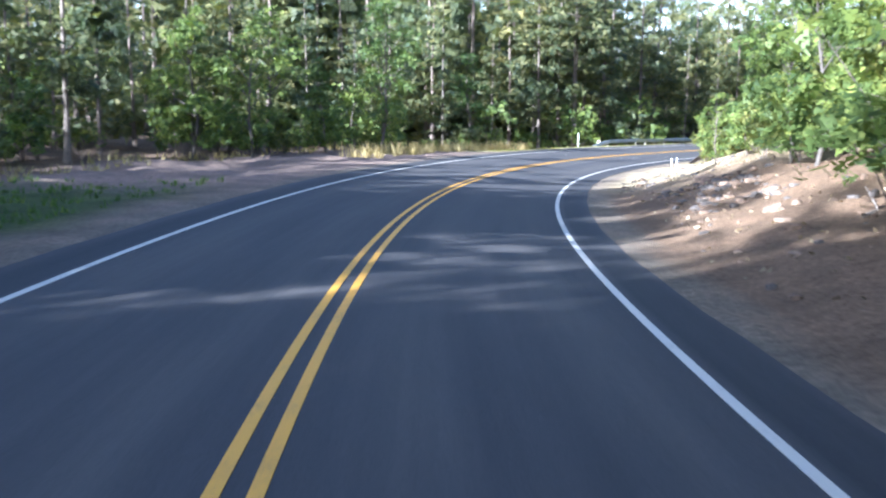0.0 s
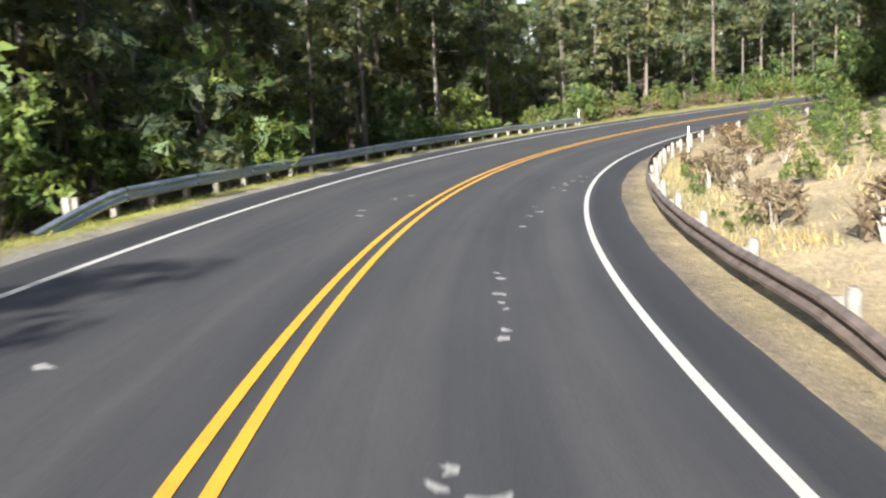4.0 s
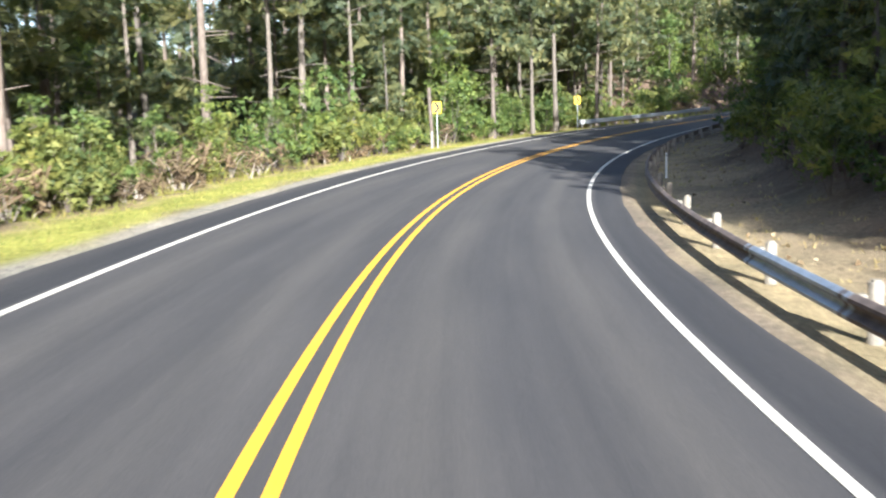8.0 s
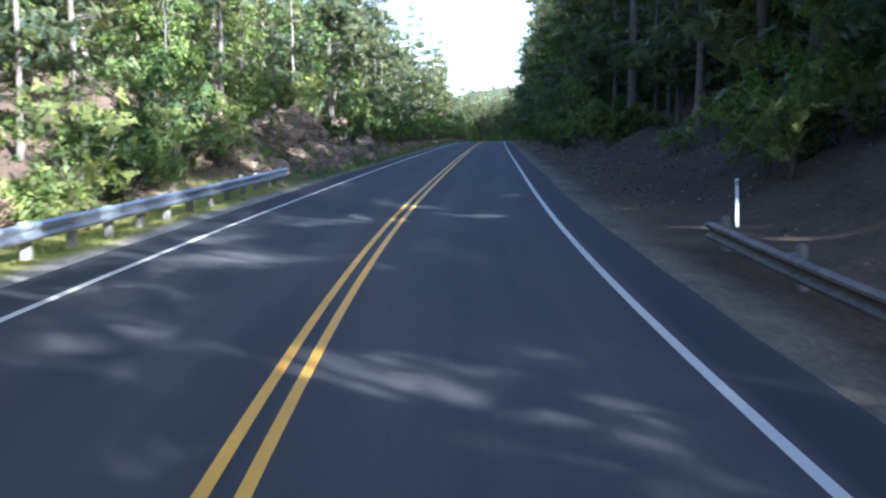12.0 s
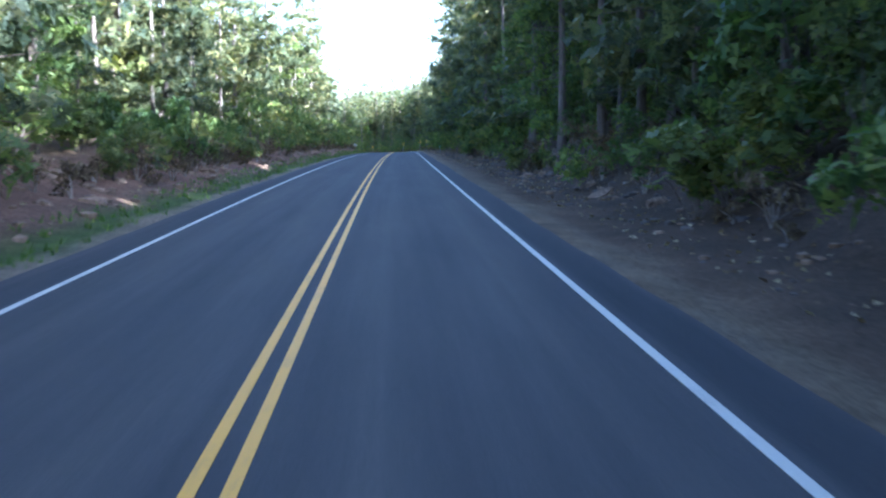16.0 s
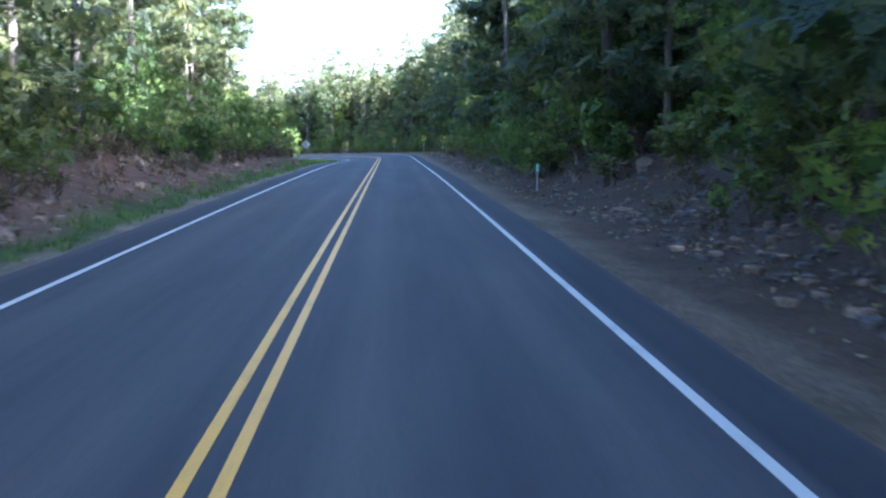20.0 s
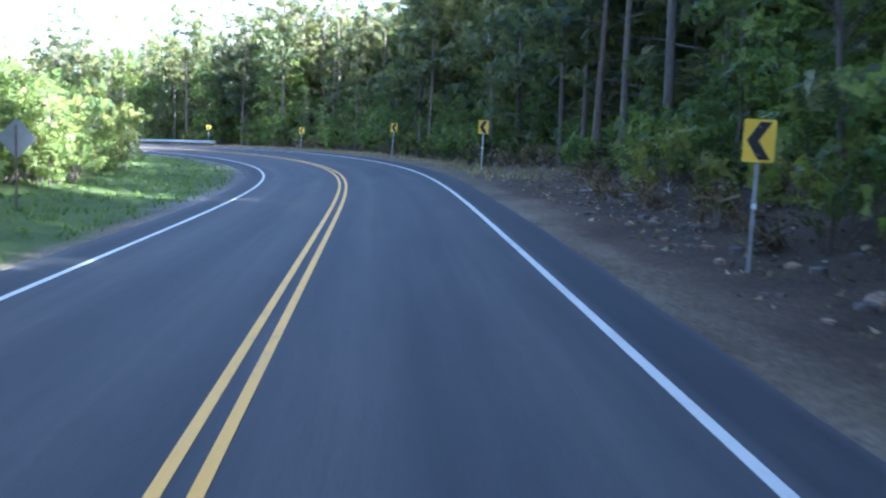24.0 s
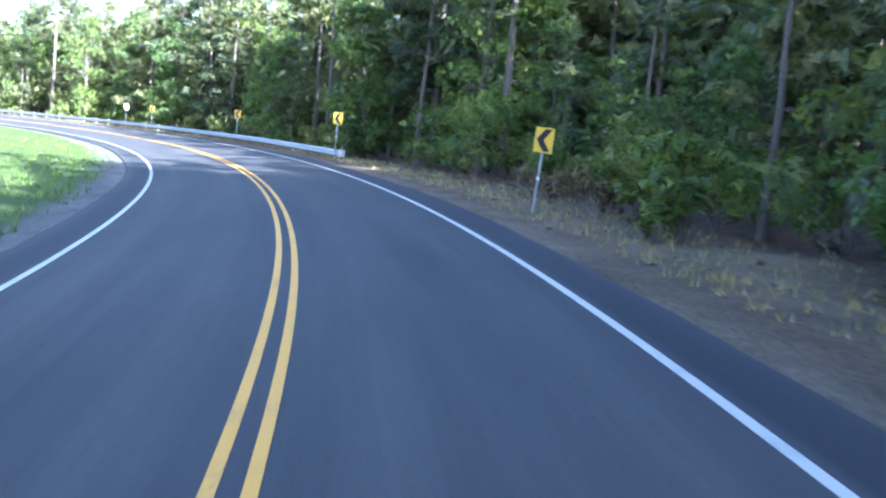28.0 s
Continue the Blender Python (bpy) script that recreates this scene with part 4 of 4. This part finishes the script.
for n, s_range, d_range, top in ((700, (246, 302), (-11, -5.6), 0.24), (500, (302, 480), (-9, -5.8), 0.2), (1900, (290, 510), (5.9, 11.5), 0.13), (300, (0, 60), (5.6, 11), 0.12), (160, (24, 33), (6.6, 9.2), 0.14), (750, (399, 421), (6.3, 10.2), 0.12), (160, (340, 352), (6.5, 9.5), 0.16), (500, (500, 700), (5.3, 8.5), 0.07)):
    ss, dd = rng.uniform(*s_range, n), rng.uniform(*d_range, n)
    for (x, y, z), size in zip(land(ss, dd), rng.uniform(0.03, 1, n) ** 1.5 * top + 0.02):
        rubble.put(pebble_shapes[int(rng.integers(4))], nothing, x, y, z, size, rng.uniform(0, 6.28), int(d_range[0] > 0 and rng.uniform() < 0.6), 1, rng.uniform(0.9, 1.8))
rubble.finish("rubble", [M_ROCK, M_STONE], "scattered stones and crumbled rock on the banks", "rubble")
flakes = []
for n, s_range, d_range in ((11000, (235, 520), (5.7, 13)), (1800, (300, 480), (-12, -6.2)), (1600, (246, 302), (-12, -6)), (900, (500, 600), (6, 10)), (700, (-20, 45), (5.6, 11)), (800, (120, 235), (6.2, 12))):
    p = land(rng.uniform(*s_range, n), rng.uniform(*d_range, n)) + [0, 0, 0.03]
    flakes.append(sprays(p, rng.normal(0, 1, (n, 3)) * [1, 1, 0.35], 0.11, 0.075))
v, t = joined(flakes)
tagged(new("leaf_litter", quick_mesh("leaf_litter", v, t, [M_LITTER])), "dead brown leaves and bark scattered over the banks", "leaf litter", kind="stuff")


def fallen_branch(s, d, long, yaw):
    pieces = [tube([[0, 0, 0.04], [long * 0.5, 0.1, 0.09], [long, 0.3, 0.1]], [0.05, 0.035, 0.01], 6)]
    for k in range(3):
        u = rng.uniform(0.3, 0.9)
        c = np.array([long * u, 0.2 * u, 0.08])
        pieces.append(tube([c, c + [rng.uniform(0.2, 0.6), rng.uniform(-0.6, 0.6), rng.uniform(0.05, 0.4)]], [0.02, 0.006], 4))
    v_, t_ = joined(pieces)
    ob = new("fallen_branch", quick_mesh("fallen_branch", v_, t_, [M_DEADWOOD], None, True))
    ob.matrix_basis = site(s, d, 0.0, yaw)
    tagged(ob, "bare grey fallen branch lying on the bank", "branch", "fallen branches")


for s, d, long, yaw in [(409, 8.0, 2.4, 30), (414, 9.2, 1.8, 100), (402, 7.4, 1.5, 60), (512, 8.2, 2.0, 15), (514.5, 7.6, 1.4, -20), (509, 8.8, 1.6, 70), (534, 9, 1.8, 40), (372, 8.6, 2.2, 10), (352, 7.8, 1.6, 80), (330, 8.4, 2.0, -30), (447, -8.0, 2.4, 120), (18, 8.6, 1.6, 40), (236, 8.8, 2.2, 20)]:
    fallen_branch(s, d, long, yaw)


# ---------------- guard rails ----------------
def beam_mesh(name, long, material, drop=0.0):
    """A corrugated W-shaped steel rail, along y; drop lowers its far end."""
    shape = [(0.0, -0.155), (0.02, -0.15), (0.075, -0.115), (0.08, -0.075), (0.015, -0.03), (0.0, 0.0), (0.015, 0.03), (0.08, 0.075), (0.075, 0.115), (0.02, 0.15), (0.0, 0.155)]
    loop = shape + [(x - 0.005, z) for x, z in reversed(shape)]
    bm = bmesh.new()
    steps = 4
    rings = []
    for k in range(steps + 1):
        y = -long / 2 + long * k / steps
        rings.append([bm.verts.new((x, y, z - drop * (k / steps) ** 1.3)) for x, z in loop])
    n = len(loop)
    for a, b in zip(rings, rings[1:]):
        for i in range(n):
            bm.faces.new((a[i], a[(i + 1) % n], b[(i + 1) % n], b[i]))
    bm.faces.new(rings[0][::-1])
    bm.faces.new(rings[-1])
    bmesh.ops.recalc_face_normals(bm, faces=bm.faces)
    me = bpy.data.meshes.new(name)
    bm.to_mesh(me)
    bm.free()
    me.materials.append(material)
    return me


def box_mesh(name, size, material, bevel=0.01, lift=0.0):
    bm = bmesh.new()
    x, y, z = size
    box(bm, -x / 2, x / 2, -y / 2, y / 2, lift, lift + z, bevel)
    me = bpy.data.meshes.new(name)
    bm.to_mesh(me)
    bm.free()
    me.materials.append(material)
    return me


def round_post_mesh(name, radius, tall, material, below=0.3):
    bm = bmesh.new()
    bmesh.ops.create_cone(bm, cap_ends=True, segments=10, radius1=radius, radius2=radius * 0.94, depth=tall + below, matrix=Matrix.Translation((0, 0, (tall - below) / 2)))
    top = [e for e in bm.edges if all(v.co.z > tall - 0.01 for v in e.verts)]
    bmesh.ops.bevel(bm, geom=top, offset=0.025, segments=2, affect="EDGES")
    me = bpy.data.meshes.new(name)
    bm.to_mesh(me)
    bm.free()
    me.materials.append(material)
    return me


PANEL = 3.81
M_POST_DARK = plain_material("old_timber", (0.25, 0.22, 0.18), 0.85, 0, 0.3, 7.0, 0.2, 0.4)
beam_new, beam_old = beam_mesh("rail", PANEL + 0.1, M_STEEL), beam_mesh("rail", PANEL + 0.1, M_RUSTY)
beam_down = beam_mesh("end_rail", PANEL + 0.1, M_STEEL, 0.5)
beam_down_old = beam_mesh("end_rail", PANEL + 0.1, M_RUSTY, 0.5)
timber_post = round_post_mesh("post", 0.085, 0.80, M_POST_DARK)
square_post = box_mesh("post", (0.15, 0.20, 1.05), M_POST, 0.012, -0.35)
spacer_mesh = box_mesh("spacer", (0.12, 0.10, 0.26), M_POST_DARK, 0.01, -0.13)


def at_road(s, d, lift):
    x, y, z = on_road(s, d)
    return Vector((float(x), float(y), float(z) + lift))


def guard_rail(s0, panels, d_at, side, posts_per, old_panels, text, post_mesh, level, first_down=False, last_down=False, nose=False):
    """side: -1 left of the road, 1 right. The rail's ribs face the traffic."""
    base = tagged(new("guard_rail"), text, "guard rail", "guard rails")
    base.matrix_basis = site(s0, d_at(s0))
    inv = base.matrix_basis.inverted()
    for k in range(panels):
        sa, sb = s0 + k * PANEL, s0 + (k + 1) * PANEL
        ga, gb = land(sa, d_at(sa)), land(sb, d_at(sb))
        a = Vector([float(c) for c in ga]) + Vector((0, 0, level))
        b = Vector([float(c) for c in gb]) + Vector((0, 0, level))
        me = beam_old if old_panels(k) else beam_new
        along = (b - a)
        quat = along.to_track_quat("Y", "Z")
        if first_down and k == 0:
            me, quat = (beam_down_old if old_panels(0) else beam_down), (-along).to_track_quat("Y", "Z")
        if last_down and k == panels - 1:
            me = beam_down
        flip = side > 0
        if first_down and k == 0:
            flip = not flip
        m = Matrix.Translation((a + b) / 2) @ quat.to_matrix().to_4x4() @ (Matrix.Scale(-1, 4, (1, 0, 0)) if flip else Matrix.Identity(4))
        share("end_rail" if me in (beam_down, beam_down_old) else "rail", me, base, inv @ m)
    for k in range(panels * posts_per + 1):
        sp = s0 + k * PANEL / posts_per
        if (first_down and k == 0) or (last_down and k == panels * posts_per):
            continue
        d = d_at(sp) + side * 0.26
        lean = rng.uniform(-2, 2)
        m = site(sp, d, level - 0.55 + rng.uniform(-0.03, 0.03)) @ pose(0, 0, 0, lean, rng.uniform(-2, 2), 0)
        share("post", post_mesh, base, inv @ m)
        share("spacer", spacer_mesh, base, inv @ site(sp, d_at(sp) + side * 0.11, level))
    if nose:
        bm = bmesh.new()
        prev = None
        for k in range(9):
            a = math.pi * k / 8
            x, y = side * (0.22 - 0.22 * math.cos(a)), -0.26 * math.sin(a)
            ring = [bm.verts.new((x, y, level - 0.16)), bm.verts.new((x, y, level + 0.17))]
            if prev:
                bm.faces.new((prev[0], ring[0], ring[1], prev[1]))
            prev = ring
        bmesh.ops.solidify(bm, geom=bm.faces, thickness=0.012)
        ob = part("end_piece", bm, M_PLASTIC, base, "pale rounded end piece of the rail")
        ob.matrix_basis = inv @ site(s0, d_at(s0))
    return base


guard_rail(85.0, 14, lambda s: -6.15, -1, 2, lambda k: False, "galvanised guard rail on pale timber posts, its end turned down", square_post, 0.42, True, False)
guard_rail(74.5, 40, lambda s: 5.18 + max(0, (s - 150) / 80) * 0.5, 1, 1, lambda k: k != 19, "old weathered guard rail on round timber posts", timber_post, 0.38, True, False)
guard_rail(213.6, 9, lambda s: -5.55, -1, 2, lambda k: False, "bright galvanised guard rail with a rounded pale end", square_post, 0.50, False, False, True)
guard_rail(603.5, 30, lambda s: 5.25, 1, 1, lambda k: False, "long galvanised guard rail round the outside of the bend", timber_post, 0.42, False, False, True)


# ---------------- signs and marker posts ----------------
def rounded_plate(w, h, thick, corner=0.03, turn_by=0.0):
    """A flat sign panel in the x-z plane, its face towards -y."""
    pts = []
    for cx, cz, a0 in ((w / 2 - corner, h / 2 - corner, 0), (-w / 2 + corner, h / 2 - corner, 90), (-w / 2 + corner, -h / 2 + corner, 180), (w / 2 - corner, -h / 2 + corner, 270)):
        for k in range(4):
            a = radians(a0 + 30 * k)
            pts.append((cx + corner * math.cos(a), cz + corner * math.sin(a)))
    c, s_ = math.cos(turn_by), math.sin(turn_by)
    return slab([(x * c - z * s_, x * s_ + z * c) for x, z in pts], thick)


def slab(pts, thick):
    bm = bmesh.new()
    a = [bm.verts.new((x, -thick / 2, z)) for x, z in pts]
    b = [bm.verts.new((x, thick / 2, z)) for x, z in pts]
    bm.faces.new(a)
    bm.faces.new(b[::-1])
    n = len(pts)
    for i in range(n):
        bm.faces.new((a[i], b[i], b[(i + 1) % n], a[(i + 1) % n]))
    bmesh.ops.recalc_face_normals(bm, faces=bm.faces)
    return bm


def channel_post(tall, below=0.3):
    """A U-shaped steel sign post."""
    shape = [(-0.03, 0.0), (-0.015, 0.0), (-0.015, 0.03), (0.015, 0.03), (0.015, 0.0), (0.03, 0.0), (0.03, 0.006), (0.021, 0.006), (0.021, 0.036), (-0.021, 0.036), (-0.021, 0.006), (-0.03, 0.006)]
    bm = bmesh.new()
    a = [bm.verts.new((x, y, -below)) for x, y in shape]
    b = [bm.verts.new((x, y, tall)) for x, y in shape]
    n = len(shape)
    for i in range(n):
        bm.faces.new((a[i], a[(i + 1) % n], b[(i + 1) % n], b[i]))
    bm.faces.new(b)
    bmesh.ops.recalc_face_normals(bm, faces=bm.faces)
    return bm


def chevron_sign(s, d, centre, way, lean=0.0, face=0.0):
    """centre: height of the panel's middle over the road's plane."""
    base = tagged(new("chevron_sign"), "yellow chevron sign with a black arrow on a steel post", "road sign", "chevron signs")
    ground = float(land(s, d)[2])
    up = float(on_road(s, d)[2]) + centre - ground
    base.matrix_basis = site(s, d, 0, face) @ pose(0, 0, 0, 0, lean, 0)
    part("post", channel_post(up + 0.28), M_ALU, base)
    plate = part("panel", rounded_plate(0.46, 0.61, 0.004), M_SIGN, base, "yellow reflective panel")
    plate.matrix_basis = pose(0, -0.006, up)
    arrow = part("arrow", slab([(way * x, z) for x, z in ((-0.17, 0.27), (0.0, 0.27), (0.18, 0.0), (0.0, -0.27), (-0.17, -0.27), (0.01, 0.0))], 0.003), M_BLACK, plate, "black chevron arrow")
    arrow.matrix_basis = pose(0, -0.006, 0)
    if way < 0:
        bm = bmesh.new()
        box(bm, -0.04, 0.04, -0.008, -0.003, up - 0.98, up - 0.90, 0.002)
        part("reflector", bm, M_PLASTIC, base, "small white reflector")
    for z in (-0.2, 0.2):
        bm = bmesh.new()
        bmesh.ops.create_cone(bm, cap_ends=True, segments=8, radius1=0.012, radius2=0.009, depth=0.012, matrix=pose(0, -0.006, 0, 90))
        bolt = part("bolt", bm, M_ALU, plate)
        bolt.matrix_basis = pose(0, -0.004, z)
    return base


for s, d, h, way, lean, face in ((188.2, -6.5, 2.05, 1, 0, 12), (213.0, -5.95, 2.12, 1, 0, 14), (497.4, 6.5, 1.9, -1, 1, -6), (528.0, 6.35, 1.95, -1, 1, -8), (553.6, 6.5, 2.0, -1, 4, -10), (578.4, 6.1, 1.7, -1, 3, -14),
                                 (606.0, 5.75, 2.05, -1, 1, -18), (631.0, 5.75, 2.0, -1, 0, -20), (656.0, 5.75, 2.0, -1, 0, -20)):
    chevron_sign(s, d, h, way, lean, face)


def diamond_sign(s, d, centre):
    base = tagged(new("warning_sign"), "diamond road sign seen from its bare grey back", "road sign")
    ground = float(land(s, d)[2])
    up = float(on_road(s, d)[2]) + centre - ground
    base.matrix_basis = site(s, d, 0, -8)
    part("post", channel_post(up + 0.35), M_RUSTY, base)
    plate = part("panel", rounded_plate(0.76, 0.76, 0.005, 0.05, math.pi / 4), M_ALU, base, "unpainted aluminium back of the panel")
    plate.matrix_basis = pose(0, 0.045, up)


diamond_sign(510.2, -8.35, 2.05)


def plain_sign(s, d, w, h, centre, mat, text, bars=None):
    base = tagged(new("road_sign"), text, "road sign")
    ground = float(land(s, d)[2])
    up = float(on_road(s, d)[2]) + centre - ground
    base.matrix_basis = site(s, d)
    part("post", channel_post(up + h * 0.45), M_ALU, base)
    plate = part("panel", rounded_plate(w, h, 0.004, 0.02), mat, base)
    plate.matrix_basis = pose(0, -0.006, up)
    for k, z in enumerate(bars or []):
        bar = part("lettering", slab([(-w * 0.3, -0.03), (w * 0.3, -0.03), (w * 0.3, 0.03), (-w * 0.3, 0.03)], 0.003), M_PLASTIC, plate, "white illegible bar")
        bar.matrix_basis = pose(0, -0.005, z)


plain_sign(433.5, 6.65, 0.15, 0.32, 0.85, M_GREEN, "small green marker sign with pale bars on a thin post", (0.09, 0.0, -0.09))
plain_sign(664.0, 5.8, 0.46, 0.60, 2.0, M_PLASTIC, "white rectangular sign back on a post")


def marker_post(s, d, tall=1.2):
    base = tagged(new("marker_post"), "slim white roadside marker post with a reflector", "marker post", "marker posts")
    base.matrix_basis = site(s, d) @ pose(0, 0, 0, rng.uniform(-1, 1), rng.uniform(-2, 2), 0)
    bm = bmesh.new()
    box(bm, -0.035, 0.035, -0.012, 0.012, -0.3, tall, 0.006)
    part("post", bm, M_PLASTIC, base)
    bm = bmesh.new()
    box(bm, -0.028, 0.028, -0.018, -0.012, tall - 0.14, tall - 0.05, 0.002)
    part("reflector", bm, M_ALU, base, "small silver reflector")


for s, d, tall in ((82.5, -6.25, 1.25), (140.8, -7.3, 1.25), (116.4, 5.75, 1.15), (172.2, 5.95, 0.88), (230.0, 6.9, 0.95), (69.8, 5.35, 0.55), (68.8, 5.2, 0.5)):
    marker_post(s, d, tall)
timber = new("timber_post", round_post_mesh("timber_post", 0.11, 3.3, M_BARK))
timber.matrix_basis = site(190.8, -7.75) @ pose(0, 0, 0, 0, -2.5, 0)
tagged(timber, "tall weathered round timber post behind the verge", "post")
timber = new("timber_post", round_post_mesh("timber_post", 0.07, 0.9, M_POST))
timber.matrix_basis = site(188.9, -7.1) @ pose(0, 0, 0, 0, 2, 0)
tagged(timber, "short grey timber stake beside a taller post", "post")


# ---------------- far hill ----------------
def far_hill():
    u, v_ = np.meshgrid(np.linspace(-1, 1, 90), np.linspace(-1, 1, 40), indexing="ij")
    base = on_road(430.0, 0.0)
    way = np.array([math.sin(heading(430)), math.cos(heading(430))])
    side = np.array([way[1], -way[0]])
    x = base[0] + way[0] * (3100 + 500 * v_) + side[0] * 1900 * u
    y = base[1] + way[1] * (3100 + 500 * v_) + side[1] * 1900 * u
    crown_h = 245 * np.exp(-((u - 0.06) / 0.42) ** 2) * np.exp(-(v_ / 0.6) ** 2)
    z = -8 + crown_h + (bumps(x * 0.05, y * 0.05) * 4 + bumps(x * 0.2, y * 0.2) * 3) * np.clip(crown_h / 40, 0, 1)
    p = np.stack([x, y, z], -1)
    i = np.arange(89)[:, None] * 40 + np.arange(39)[None]
    quads = np.stack([i, i + 40, i + 41, i + 1], -1).reshape(-1, 4)
    n = Nodes("wooded_hill", 0.95, 0, 0.1)
    n.colour(n.ramp(n.noise(n.world_place(), 0.12, 6, 0.7), [(0.3, (0.045, 0.06, 0.035)), (0.7, (0.10, 0.115, 0.06))]))
    tagged(new("far_hill", quick_mesh("far_hill", p.reshape(-1, 3), quads, [n.mat], None, True)), "distant wooded hill", "hill", kind="structure")


far_hill()

# ---------------- worn marks on the road ----------------
scuffs = []
for k in range(46):
    s = rng.uniform(60, 104)
    d = (1.9 if rng.uniform() < 0.8 else -1.6) + rng.normal(0, 0.14) + 0.05 * (s - 80)
    a = rng.uniform(0, 6.28, 7)
    a.sort()
    r_ = rng.uniform(0.05, 0.16, 7)
    ring = on_road(s + np.sin(a) * r_ * 1.1, d + np.cos(a) * r_ * 0.8) + [0, 0, 0.005]
    centre = on_road(s, d) + [0, 0, 0.008]
    scuffs.append((np.concatenate([[centre], ring]), np.array([[0, 1 + i, 1 + (i + 1) % 7] for i in range(7)])))
v, t = joined(scuffs)
M_SCUFF = plain_material("pale_chip", (0.36, 0.33, 0.29), 0.9, 0, 0.3, 20.0, 0.2, 0.2)
tagged(new("bark_chips", quick_mesh("bark_chips", v, t, [M_SCUFF])), "pale flattened chips and scuffs on the asphalt", "debris", kind="stuff")
